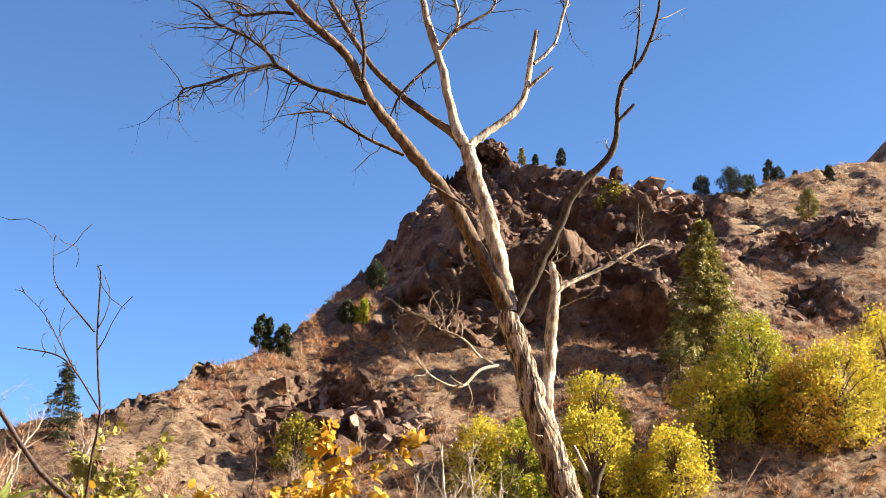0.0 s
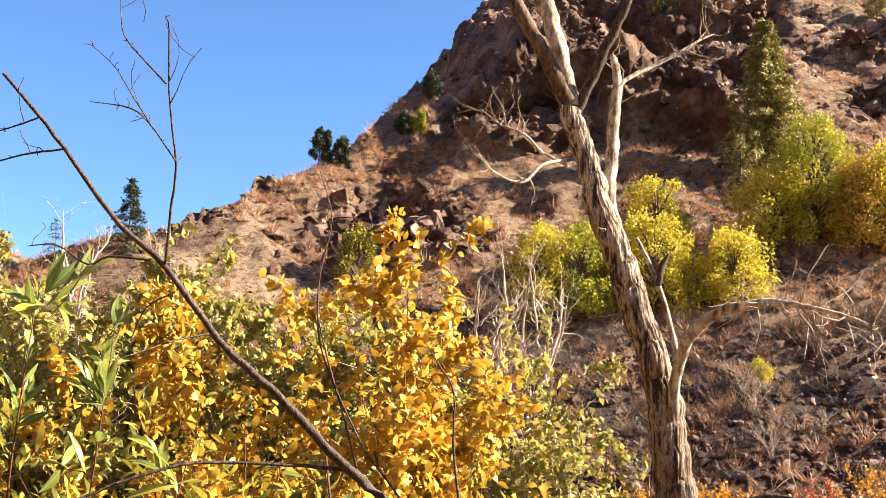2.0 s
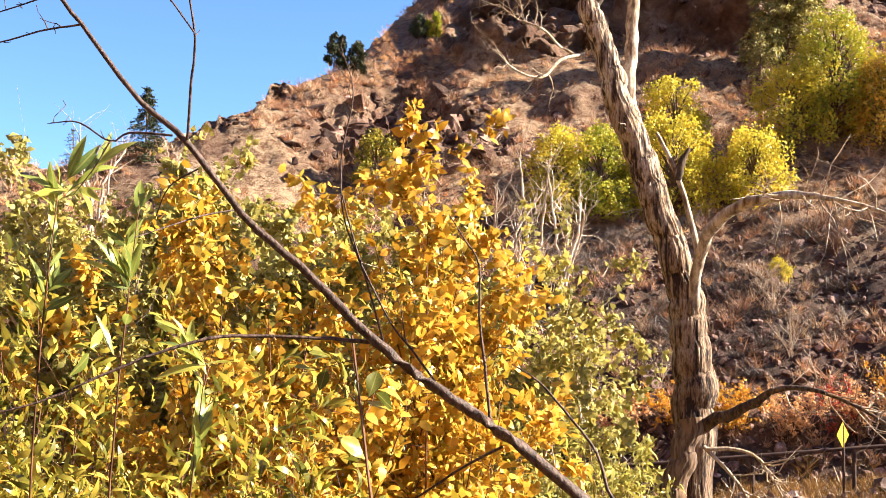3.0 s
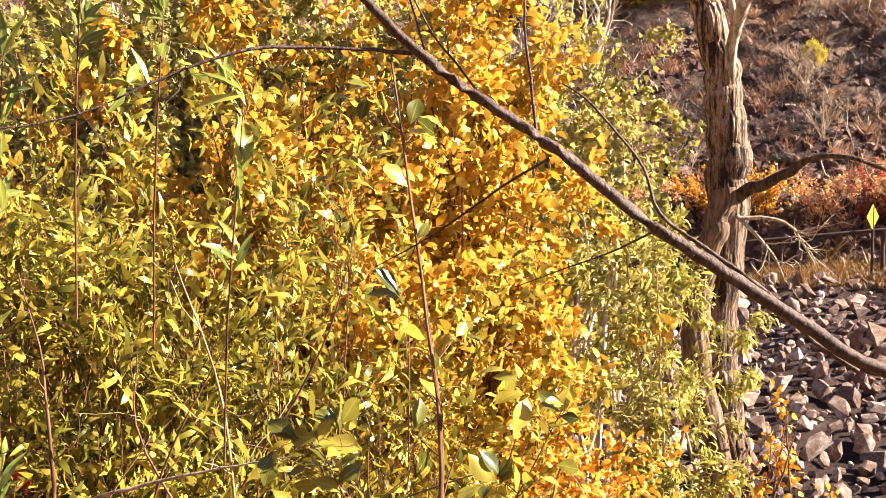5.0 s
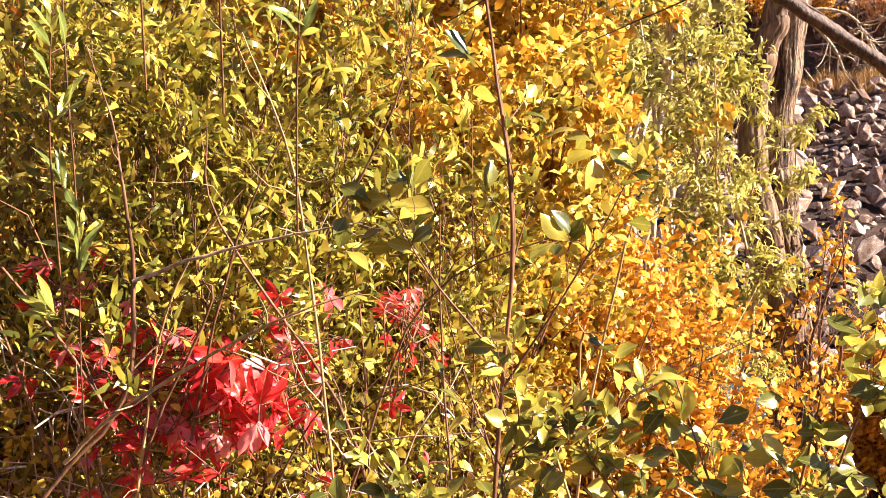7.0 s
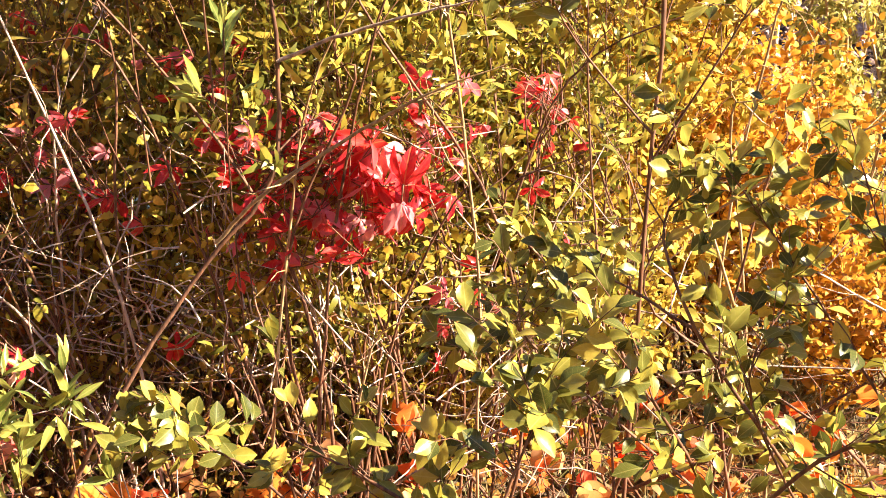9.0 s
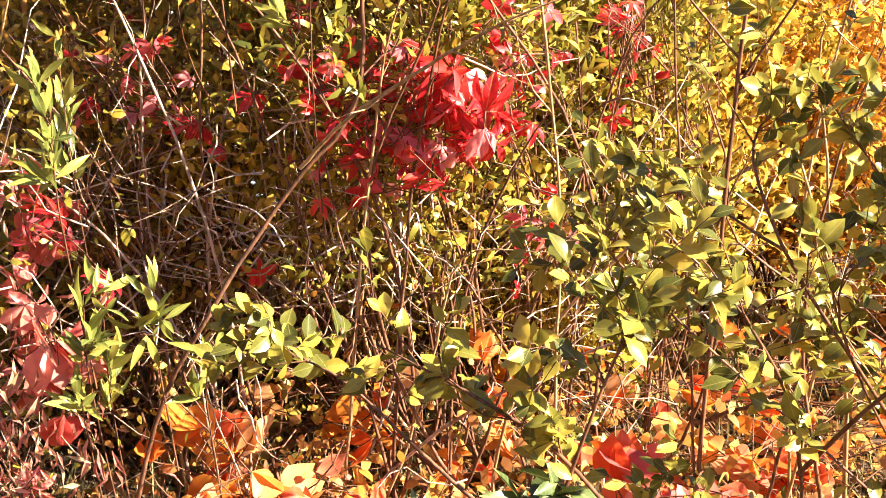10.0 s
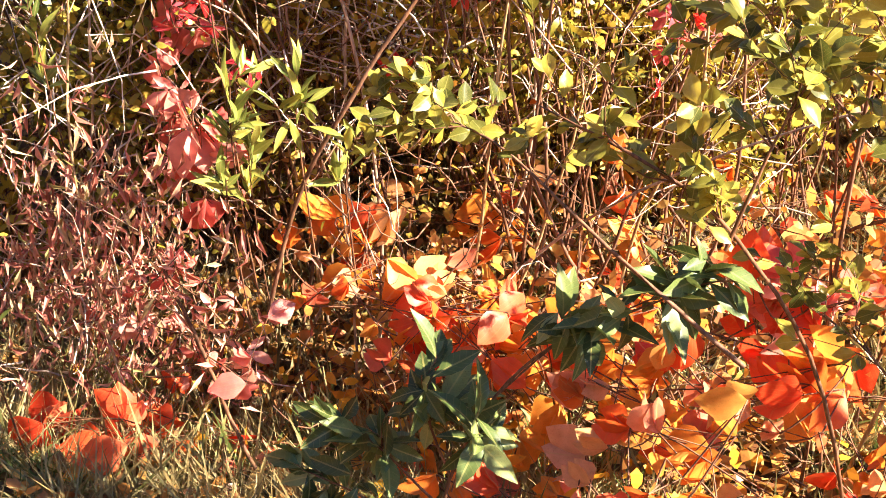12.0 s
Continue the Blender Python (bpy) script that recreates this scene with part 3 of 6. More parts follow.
# raise the slope until its skyline is the crest
for _ in range(3):
    hx, hy, hz = hillside(gx, gy)
    on = (hy > 36) & (hy < 100)
    hu, he = (hx / (hy - EYE[1]))[on], ((hz - EYE[2]) / (hy - EYE[1]))[on]
    top = np.full(153, -1.0)
    np.maximum.at(top, np.clip(np.round((hu + 0.4) / 0.005).astype(int), 0, 152), he)
    gap = np.where((LIFT_U > -0.345) & (LIFT_U < 0.312), np.interp(LIFT_U, CREST_U, CREST_E) - top, 0)
    LIFT += gap * np.interp(LIFT_U, UK, RK)
    BROAD_LIFT[:] = np.convolve(LIFT, np.ones(21) / 21, "same")
gx, gy, gz = flank(*hillside(gx, gy))
stony = smooth(10.5, 12.5, gy) * (1 - smooth(25, 27.5, gy)) + 0.95 * smooth(27.5, 29, gy) * (1 - smooth(35, 39, gy)) * smooth(-8, -2, gx) + 0.5 * rough2(gx * 0.6, gy * 0.6, 4) * smooth(27.5, 29, gy)
n, k = gx.shape
idx = np.arange(n * k).reshape(n, k)
quads = np.stack([idx[:-1, :-1], idx[:-1, 1:], idx[1:, 1:], idx[1:, :-1]], -1).reshape(-1, 4)
me = np_mesh("ground", np.stack([gx, gy, gz], -1).reshape(-1, 3), quads, GROUND, True,
             {"rock": np.clip(np.maximum(rock, stony), 0, 1).ravel(), "earth": np.clip(stony * 1.3, 0, 1).ravel(), "litter": ((1 - smooth(10, 12.5, gy)) * smooth(-14, -6, gy)).ravel()})
thing("ground", me, "dry grassy hillside with red-brown rock above a creek bank", "ground", kind="structure")

# far dark mountain shoulder behind the hill
mx, my = np.meshgrid(np.linspace(40, 420, 70), np.linspace(0, 1, 30), indexing="ij")
crest = 210 * np.interp(mx / 210, [0.19, 0.27, 0.3, 0.325, 0.36, 0.6, 2.0], [0.33, 0.41, 0.425, 0.455, 0.47, 0.56, 0.6]) + 5 * rough2(mx * 0.05, my * 3, 5)
me = np_mesh("backdrop", np.stack([mx, 150 + 60 * my + 6 * rough2(mx * 0.1, my * 8, 4), crest * my + 10 * (1 - my)], -1).reshape(-1, 3),
             np.stack([np.arange(69)[:, None] * 30 + np.arange(29), np.arange(69)[:, None] * 30 + np.arange(29) + 30, np.arange(69)[:, None] * 30 + np.arange(29) + 31, np.arange(69)[:, None] * 30 + np.arange(29) + 1], -1).reshape(-1, 4), CLIFF)
thing("backdrop", me, "far rocky mountain shoulder behind the hill", "mountain", kind="structure")

# creek
wx, wy = np.meshgrid(np.linspace(-30, 30, 160), np.linspace(8.6, 13.8, 60), indexing="ij")
wz = -3.2 + 0.12 * rough2(wx * 1.2, wy * 2.4, 4)
me = np_mesh("water", np.stack([wx, wy, wz], -1).reshape(-1, 3), np.stack([np.arange(159)[:, None] * 60 + np.arange(59), np.arange(159)[:, None] * 60 + np.arange(59) + 60, np.arange(159)[:, None] * 60 + np.arange(59) + 61, np.arange(159)[:, None] * 60 + np.arange(59) + 1], -1).reshape(-1, 4), WATER, True)
thing("water", me, "shallow rushing creek with white ripples", "creek", kind="structure")

# ---- rocks ----


def boulder(seed, n=16):
    """An angular stone: the hull of a few points, about 1 across."""
    rng = np.random.default_rng(seed)
    bm = bmesh.new()
    for p in unit(rng.normal(0, 1, (n, 3))) * (0.36 + 0.2 * rng.random((n, 1))):
        bm.verts.new(p * (1, 0.85, 0.72))
    res = bmesh.ops.convex_hull(bm, input=bm.verts)
    bmesh.ops.delete(bm, geom=[g for g in res["geom_interior"] if isinstance(g, bmesh.types.BMVert)], context="VERTS")
    bmesh.ops.triangulate(bm, faces=bm.faces)
    bm.verts.index_update()
    out = np.array([v.co[:] for v in bm.verts]), np.array([[v.index for v in f.verts] for f in bm.faces])
    bm.free()
    return out


STONES = [boulder(s, 12 + s % 8) for s in range(12)]


def spin(n, rng, flat=1.0):
    q = rng.normal(0, 1, (n, 3)) * (1, 1, 0.3 * flat)
    return turned(q, unit(rng.normal(0, 0.5 * flat, (n, 3)) + np.array([0, 0, 1])))


def heap(xs, ys, sizes, rng, sink=0.15, flat=1.0, slab=(1, 1, 1)):
    z = height(xs, ys)
    jut = rockiness(xs, ys) * crags(xs, ys, z) * (ys > 40)
    xs, ys, z = flank(xs, ys - 0.95 * jut, z + 0.22 * jut)
    pieces = []
    which = rng.integers(0, len(STONES), len(xs))
    for k in range(len(STONES)):
        i = np.where(which == k)[0]
        if len(i):
            s = sizes[i][:, None] * (0.7 + 0.6 * rng.random((len(i), 3))) * np.array(slab)
            pieces.append(strewn(STONES[k], np.stack([xs[i], ys[i], z[i] + sizes[i] * (0.25 - sink)], -1), spin(len(i), rng, flat), s))
    return joined(pieces)


for i, (a, b, c) in enumerate(OUTCROPS):
    rng = np.random.default_rng(100 + i)
    n = int(50 + 26 * c)
    xs, ys = a + rng.normal(0, c * 0.65, n), b + rng.normal(0, c * 0.7, n)
    thing("rock_outcrop", np_mesh("rock_outcrop", *heap(xs, ys, 0.25 + c * 0.6 * rng.random(n) ** 2, rng, 0.3, 1.0, (1.2, 1.0, 0.9)), CLIFF), "jagged red-brown rock outcrop on the grassy slope", "rock", "outcrops on the hill", kind="stuff")
rng = np.random.default_rng(5)
xs, ys = rng.uniform(-9, 19, 9500), rng.uniform(53, 92, 9500)
keep = (rockiness(xs, ys) > 0.3) & (ys < np.interp(xs / ys, UK, RK) - 3.0)
xs, ys = xs[keep], ys[keep]
thing("cliff_rocks", np_mesh("cliff_rocks", *heap(xs, ys, 0.1 + 0.75 * rng.random(len(xs)) ** 7, rng, 0.3, 1.0, (1.3, 1.0, 0.75)), CLIFF), "broken red-brown blocks covering the steep cliff", "rock", kind="stuff")
xs, ys = rng.uniform(-20, 26, 4200), rng.uniform(31, 88, 4200)
keep = ys < np.interp(xs / ys, UK, RK)
xs, ys = xs[keep], ys[keep]
thing("hillside_stones", np_mesh("hillside_stones", *heap(xs, ys, 0.1 + 0.5 * rng.random(len(xs)) ** 6, rng), CLIFF), "scattered stones lying in dry grass", "stone", kind="stuff")
# scree between the path and the bushes
xs, ys = rng.uniform(-4, 16, 6500), 28.6 + 9 * rng.random(6500) ** 1.2
thing("scree", np_mesh("scree", *heap(xs, ys, 0.07 + 0.32 * rng.random(6500) ** 3.5, rng, 0.1), TALUS), "loose grey-brown scree on the steep slope", "scree", kind="stuff")

# ---- stone bank ----
bank = thing("riprap_bank", None, "bank of loose pale grey stones above the creek", "stone bank", kind="structure", at=(0, 18, -2.5))
rng = np.random.default_rng(21)
meshes = [np_mesh("stone", v * 0.5, f, RIPRAP) for v, f in STONES]
gx_, gy_ = np.meshgrid(np.arange(-9, 14, 0.26), np.arange(12.8, 26.2, 0.26), indexing="ij")
xs, ys = (gx_ + rng.uniform(-0.14, 0.14, gx_.shape)).ravel(), (gy_ + rng.uniform(-0.14, 0.14, gx_.shape)).ravel()
ss = 0.16 + 0.32 * rng.random(len(xs)) ** 5
zs = height(xs, ys)
far_ = []
made = 0
for x, y, s, z in zip(xs, ys, ss, zs):
    if 1.3 < x < 0.6 + 0.17 * y and 13 < y < 21.5 and made < 300:
        ob = part("stone", meshes[made % 12], bank)
        q = rng.normal(0, 1, 3)
        ob.matrix_basis = Matrix.Translation((x, y - 18, z + s * 0.36 + 2.5)) @ Euler(q * 1.5).to_matrix().to_4x4() @ Matrix.Diagonal((*(1.95 * s * (0.7 + 0.6 * rng.random(3))), 1))
        made += 1
    else:
        far_.append((x, y, s))
far_ = np.array(far_)
part("stones", np_mesh("stones", *heap(far_[:, 0], far_[:, 1], far_[:, 2] * 1.15, rng, -0.1), BANK_STONE), bank, kind="stuff").location = (0, -18, 2.5)
xs, ys = rng.uniform(-6, 6, 90), rng.uniform(8.8, 13, 90)
thing("creek_stones", np_mesh("creek_stones", *heap(xs, ys, 0.25 + 0.5 * rng.random(90) ** 2, rng, -0.3), TALUS), "wet stones lying in the creek", "stone", kind="stuff")

# ---- railing and sign ----
RAIL_Y = 26.6


def rod(a, b, r, sides=8):
    return tubes([np.array([(*a, r), (*b, r)])], sides)


railing = thing("railing", None, "rusty steel pipe railing beside the footpath", "railing", at=(5, RAIL_Y, -1.2))
for i in range(9):
    x = -4.6 + 2.05 * i
    g = ground_at(x, RAIL_Y)
    top = -0.27 + 0.1 * (x - 4.7)
    part("post", np_mesh("post", *rod((x - 5, 0, g + 1.1), (x - 5, 0, top + 1.2), 0.042), RUST, True), railing)
    if i < 8:
        x2 = x + 2.05
        part("rail", np_mesh("rail", *rod((x - 5, 0, top + 1.2), (x2 - 5, 0, top + 0.205 + 1.2), 0.04), RUST, True), railing)
sign = thing("road_sign", None, "yellow diamond warning sign on a thin steel post", "sign", at=(5.4, 26.45, ground_at(5.4, 26.45)))
bm = bmesh.new()
bmesh.ops.create_cube(bm, size=1, matrix=Matrix.Rotation(radians(52), 4, "Z") @ Matrix.Rotation(radians(45), 4, "Y") @ Matrix.Diagonal((0.37, 0.012, 0.37, 1)))
bmesh.ops.bevel(bm, geom=bm.edges[:], offset=0.003, segments=1, affect="EDGES")
me = bpy.data.meshes.new("panel")
bm.to_mesh(me)
bm.free()
me.materials.append(YELLOW)
part("panel", me, sign, "bright yellow diamond panel").location = (0, 0, 0.1 - sign.location.z)
part("post", np_mesh("post", *rod((0.015, 0.03, -0.1), (0.015, 0.03, 0.3 - sign.location.z), 0.03), RUST, True), sign)

# ---- bare cottonwood ----
TREE = {
    "trunk": [(0.927, 8.45, -2.083, 0.2083), (0.902, 8.45, -1.55, 0.1942), (0.808, 8.45, -0.988, 0.1607), (0.743, 8.45, -0.477, 0.1428), (0.706, 8.45, 0.102, 0.1413), (0.752, 8.45, 1.091, 0.1525), (0.731, 8.45, 1.546, 0.1407), (0.668, 8.45, 1.929, 0.1213), (0.535, 8.45, 2.373, 0.114), (0.382, 8.45, 2.824, 0.1108), (0.219, 8.45, 3.242, 0.0997), (0.213, 8.45, 3.345, 0.0923), (0.099, 8.45, 3.669, 0.085), (0.034, 8.45, 3.876, 0.0814)],
    "trunk_left": [(0.837, 8.3, -1.377, 0.1), (0.672, 8.3, -0.683, 0.1018), (0.558, 8.3, -0.186, 0.0967), (0.559, 8.3, 0.307, 0.0922), (0.642, 8.3, 0.683, 0.0843), (0.715, 8.3, 1.018, 0.0766)],
    "limb_a": [(0.012, 8.45, 3.938, 0.0612), (-0.104, 8.382, 4.169, 0.0551), (-0.224, 8.314, 4.38, 0.051), (-0.438, 8.245, 4.72, 0.0493), (-0.629, 8.177, 4.931, 0.0453), (-0.821, 8.109, 5.142, 0.0413), (-1.014, 8.041, 5.377, 0.0374), (-1.192, 7.973, 5.682, 0.0336), (-1.425, 7.905, 5.873, 0.0296), (-1.616, 7.836, 6.042, 0.0255), (-1.765, 7.768, 6.211, 0.0192), (-1.936, 7.7, 6.403, 0.0108)],
    "limb_b": [(0.046, 8.5, 3.911, 0.0655), (-0.023, 8.55, 4.246, 0.0583), (-0.108, 8.6, 4.615, 0.0614), (-0.212, 8.65, 4.95, 0.0582), (-0.31, 8.7, 5.272, 0.0592)],
    "limb_b1": [(-0.31, 8.7, 5.272, 0.0483), (-0.395, 8.729, 5.426, 0.0443), (-0.473, 8.757, 5.704, 0.036), (-0.556, 8.786, 6.064, 0.0321), (-0.662, 8.814, 6.383, 0.0303), (-0.731, 8.843, 6.657, 0.026), (-0.809, 8.871, 6.992, 0.0193), (-0.866, 8.9, 7.445, 0.0099)],
    "limb_b2": [(-0.311, 8.7, 5.287, 0.0351), (-0.24, 8.75, 5.377, 0.0332), (-0.133, 8.8, 5.488, 0.0313), (0.042, 8.85, 5.661, 0.0294), (0.129, 8.9, 5.859, 0.0252), (0.17, 8.95, 6.163, 0.0233), (0.212, 9.0, 6.474, 0.019)],
    "limb_b2s": [(0.193, 8.95, 6.148, 0.0163), (0.353, 8.987, 6.34, 0.0141), (0.421, 9.025, 6.623, 0.012), (0.469, 9.062, 6.804, 0.0097), (0.502, 9.1, 7.097, 0.0074)],
    "limb_b2t": [(0.141, 8.9, 5.895, 0.0138), (0.239, 8.9, 5.997, 0.0138), (0.338, 8.9, 6.095, 0.0116)],
    "limb_b3": [(-0.337, 8.7, 5.286, 0.0351), (-0.442, 8.775, 5.441, 0.0334), (-0.677, 8.85, 5.645, 0.0294), (-0.873, 8.925, 5.835, 0.0276), (-1.125, 9.0, 6.111, 0.0235), (-1.342, 9.075, 6.459, 0.0216), (-1.514, 9.15, 6.766, 0.0197), (-1.672, 9.225, 7.137, 0.0126), (-1.785, 9.3, 7.522, 0.0077)],
    "limb_c": [(0.075, 8.5, 3.891, 0.0368), (0.192, 8.462, 4.117, 0.037), (0.309, 8.423, 4.388, 0.0351), (0.388, 8.385, 4.551, 0.031), (0.466, 8.346, 4.758, 0.0291), (0.607, 8.308, 4.924, 0.0271), (0.748, 8.269, 5.068, 0.0251), (0.795, 8.231, 5.255, 0.0189), (0.796, 8.192, 5.419, 0.0169), (0.835, 8.154, 5.607, 0.017), (0.965, 8.115, 5.775, 0.0149), (1.045, 8.077, 5.965, 0.0129), (1.085, 8.038, 6.133, 0.0108), (1.112, 8.0, 6.348, 0.0065)],
    "limb_c1": [(0.796, 8.15, 5.286, 0.0125), (0.862, 8.15, 5.364, 0.0126), (0.911, 8.15, 5.424, 0.0105)],
    "limb_c2": [(0.892, 8.1, 5.65, 0.0085), (0.935, 8.1, 5.882, 0.0086), (0.954, 8.1, 6.118, 0.0065), (0.961, 8.1, 6.405, 0.0044)],
    "limb_d": [(0.395, 8.6, 2.977, 0.0486), (0.325, 8.65, 3.268, 0.0492), (0.339, 8.7, 3.612, 0.0457), (0.361, 8.75, 3.968, 0.0421), (0.382, 8.8, 4.203, 0.0341), (0.361, 8.85, 4.352, 0.028), (0.345, 8.9, 4.435, 0.0195)],
    "limb_d1": [(0.387, 8.8, 4.172, 0.0192), (0.5, 8.88, 4.275, 0.0173), (0.634, 8.96, 4.362, 0.0174), (0.879, 9.04, 4.518, 0.0155), (1.019, 9.12, 4.632, 0.009), (1.139, 9.2, 4.709, 0.0045)],
    "a1": [(-1.035, 8.0, 5.321, 0.0186), (-1.271, 7.943, 5.37, 0.0186), (-1.472, 7.886, 5.415, 0.0165), (-1.676, 7.829, 5.522, 0.0166), (-1.864, 7.771, 5.453, 0.0124), (-2.124, 7.714, 5.317, 0.0103), (-2.303, 7.657, 5.224, 0.0061), (-2.274, 7.6, 5.012, 0.004)],
    "a1b": [(-1.66, 7.75, 5.482, 0.0144), (-1.751, 7.75, 5.601, 0.0124), (-1.926, 7.75, 5.725, 0.0104), (-2.141, 7.75, 5.822, 0.0084), (-2.279, 7.75, 5.958, 0.0064)],
    "a2": [(-0.749, 8.1, 4.962, 0.0123), (-1.014, 8.025, 5.056, 0.0123), (-1.216, 7.95, 5.151, 0.0102), (-1.331, 7.875, 5.19, 0.0081), (-1.558, 7.8, 5.128, 0.004)],
    "a3": [(-1.064, 7.95, 5.468, 0.0145), (-1.072, 7.988, 5.739, 0.0147), (-1.127, 8.025, 6.039, 0.0129), (-1.179, 8.062, 6.202, 0.0109), (-1.226, 8.1, 6.466, 0.0066)],
    "a4": [(-0.547, 8.1, 4.735, 0.0122), (-0.39, 8.1, 4.643, 0.0101), (-0.205, 8.1, 4.519, 0.006)],
    "a5": [(-1.541, 7.6, 5.818, 0.0123), (-1.704, 7.6, 5.828, 0.0124), (-1.904, 7.6, 5.798, 0.0103), (-1.952, 7.6, 5.878, 0.0062)],
    "b1l": [(-0.587, 8.7, 6.03, 0.0136), (-0.746, 8.7, 5.868, 0.0113), (-0.872, 8.7, 5.693, 0.009), (-0.93, 8.7, 5.532, 0.0045)],
    "b1r": [(-0.583, 8.8, 6.147, 0.0138), (-0.473, 8.75, 6.3, 0.0161), (-0.338, 8.7, 6.367, 0.0138), (-0.159, 8.65, 6.465, 0.0092), (-0.117, 8.6, 6.58, 0.0069)],
    "b1s": [(-0.462, 8.8, 6.317, 0.0139), (-0.426, 8.8, 6.482, 0.014), (-0.464, 8.8, 6.637, 0.0118), (-0.497, 8.8, 6.9, 0.0071)],
    "tw1": [(0.015, 8.4, 3.469, 0.012), (-0.157, 8.3, 3.534, 0.0099), (-0.277, 8.2, 3.635, 0.0079), (-0.451, 8.1, 3.684, 0.0058), (-0.566, 8.0, 3.753, 0.0039)],
    "tw2": [(0.014, 8.4, 3.51, 0.014), (-0.153, 8.25, 3.429, 0.0118), (-0.281, 8.1, 3.273, 0.0096), (-0.448, 7.95, 3.293, 0.0057), (-0.575, 7.8, 3.388, 0.0037)],
    "slender": [(0.755, 8.3, 1.749, 0.025), (0.764, 8.3, 2.108, 0.0231), (0.713, 8.3, 2.375, 0.0193), (0.639, 8.3, 2.624, 0.0175), (0.564, 8.3, 2.798, 0.0156), (0.496, 8.3, 2.933, 0.0117)],
    "slender2": [(0.638, 8.3, 2.605, 0.0233), (0.658, 8.3, 2.72, 0.0272), (0.714, 8.3, 2.828, 0.0097)],
    "big_right": [(0.727, 8.4, 1.658, 0.035), (0.765, 8.275, 2.03, 0.0384), (0.827, 8.15, 2.244, 0.0418), (0.977, 8.025, 2.378, 0.0376), (1.138, 7.9, 2.427, 0.0334), (1.293, 7.775, 2.435, 0.0275), (1.475, 7.65, 2.4, 0.0181), (1.682, 7.525, 2.332, 0.0126), (1.879, 7.4, 2.232, 0.0089)],
    "low_right": [(0.773, 8.4, 0.886, 0.0428), (0.848, 8.3, 1.004, 0.0423), (0.954, 8.2, 1.046, 0.0381), (1.121, 8.1, 1.143, 0.0302), (1.23, 8.0, 1.219, 0.0187), (1.439, 7.9, 1.224, 0.0148), (1.623, 7.8, 1.153, 0.011), (1.8, 7.7, 1.046, 0.0091), (1.969, 7.6, 0.904, 0.0054)],
    "low_wisp": [(0.788, 8.0, 0.836, 0.0149), (0.964, 8.0, 0.84, 0.0112), (1.104, 8.0, 0.79, 0.0093), (1.19, 8.0, 0.669, 0.0075), (1.258, 8.0, 0.548, 0.0056)],
    "low_wisp2": [(0.77, 8.0, 0.854, 0.0148), (0.893, 8.0, 0.732, 0.0112), (0.997, 8.0, 0.611, 0.0093), (1.066, 8.0, 0.473, 0.0056)],
}
rng = np.random.default_rng(11)
tree = thing("bare_tree", None, "leafless leaning cottonwood with pale furrowed bark", "tree", at=(0.9, 8.45, -2.4))
RINGS = {key: refined(p, 6 if key in ("trunk", "trunk_left") else 4, 0.08 if "trunk" in key else 0.1, rng) - np.array([0.9, 8.45, -2.4, 0]) for key, p in TREE.items()}
roots = np.array([(0.0, 0.0, -0.35, 0.26), (0.0, 0.0, 0.05, 0.235), (0.01, 0.0, 0.2, 0.215)])
RINGS["trunk"] = np.vstack([roots, RINGS["trunk"]])


def furrowed(run, sides, ridges, depth, seed):
    """A trunk whose bark stands in long broken ridges."""
    run = refined(run, 3)
    v, f = tubes([run], sides)
    a = np.tile(np.arange(sides), len(run)) / sides
    s = np.repeat(np.cumsum(np.r_[0, np.linalg.norm(np.diff(run[:, :3], axis=0), axis=1)]), sides)
    c = np.repeat(run[:, :3], sides, 0)
    w = np.abs(rough2(a * ridges + 0.8 * rough2(s * 3, a * 6 + seed, 2), s * 3.2 + seed, 3)) * 2 + 0.7 * rough2(a * ridges * 1.7, s * 11, 3)
    return c + (v - c) * (1 - depth * 0.5 + depth * np.clip(w, -0.3, 1))[:, None], f


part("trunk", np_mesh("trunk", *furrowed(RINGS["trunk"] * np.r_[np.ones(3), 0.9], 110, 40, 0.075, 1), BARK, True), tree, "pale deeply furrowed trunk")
part("side_trunk", np_mesh("side_trunk", *furrowed(RINGS["trunk_left"], 70, 20, 0.1, 5), BROWN_TRUNK, True), tree, "smooth brown side trunk")
dark_ones = ("limb_c", "limb_c1", "limb_c2", "a1", "a1b", "a3", "a5", "b1l", "low_right", "slender2")
fine = []
for key, run in RINGS.items():
    if "trunk" in key:
        continue
    mat = DARK_BARK if key in dark_ones else BROWN_LIMB if key in ("limb_a", "a1", "a2", "a3", "a4", "limb_b3") else SMOOTH_BARK
    if key.startswith("low_wisp") or key.startswith("tw"):
        mat = GREY_TWIG
    part("limb", np_mesh("limb", *tubes([run], 12, 0.05, rng), mat, True), tree)
    nubs = spurs(run, 4 if key.startswith("limb") else 2, 0.05, 0.006, rng, spread=1.3, points=3)
    fine += nubs
dark_fine, pale_fine = [], []
for key, count, ln in (("limb_a", 16, 0.5), ("a1", 24, 0.42), ("a1b", 22, 0.45), ("a2", 12, 0.35), ("a3", 14, 0.4), ("a5", 10, 0.4), ("limb_b1", 12, 0.5), ("limb_b3", 22, 0.5), ("b1r", 7, 0.35),
                       ("b1s", 7, 0.35), ("limb_b2s", 7, 0.4), ("limb_c2", 5, 0.25), ("b1l", 5, 0.3)):
    run = RINGS[key]
    sp = spurs(run[len(run) // 2 if key.startswith("limb") else 0:], int(count * 1.5), ln, 0.0055, rng, lift=-0.25 if key == "a1" else 0.05, spread=0.9, bend=0.3, points=6)
    dark_fine += sp
    for q in sp:
        dark_fine += spurs(q, 3, ln * 0.45, 0.003, rng, lift=0.0, spread=0.8)
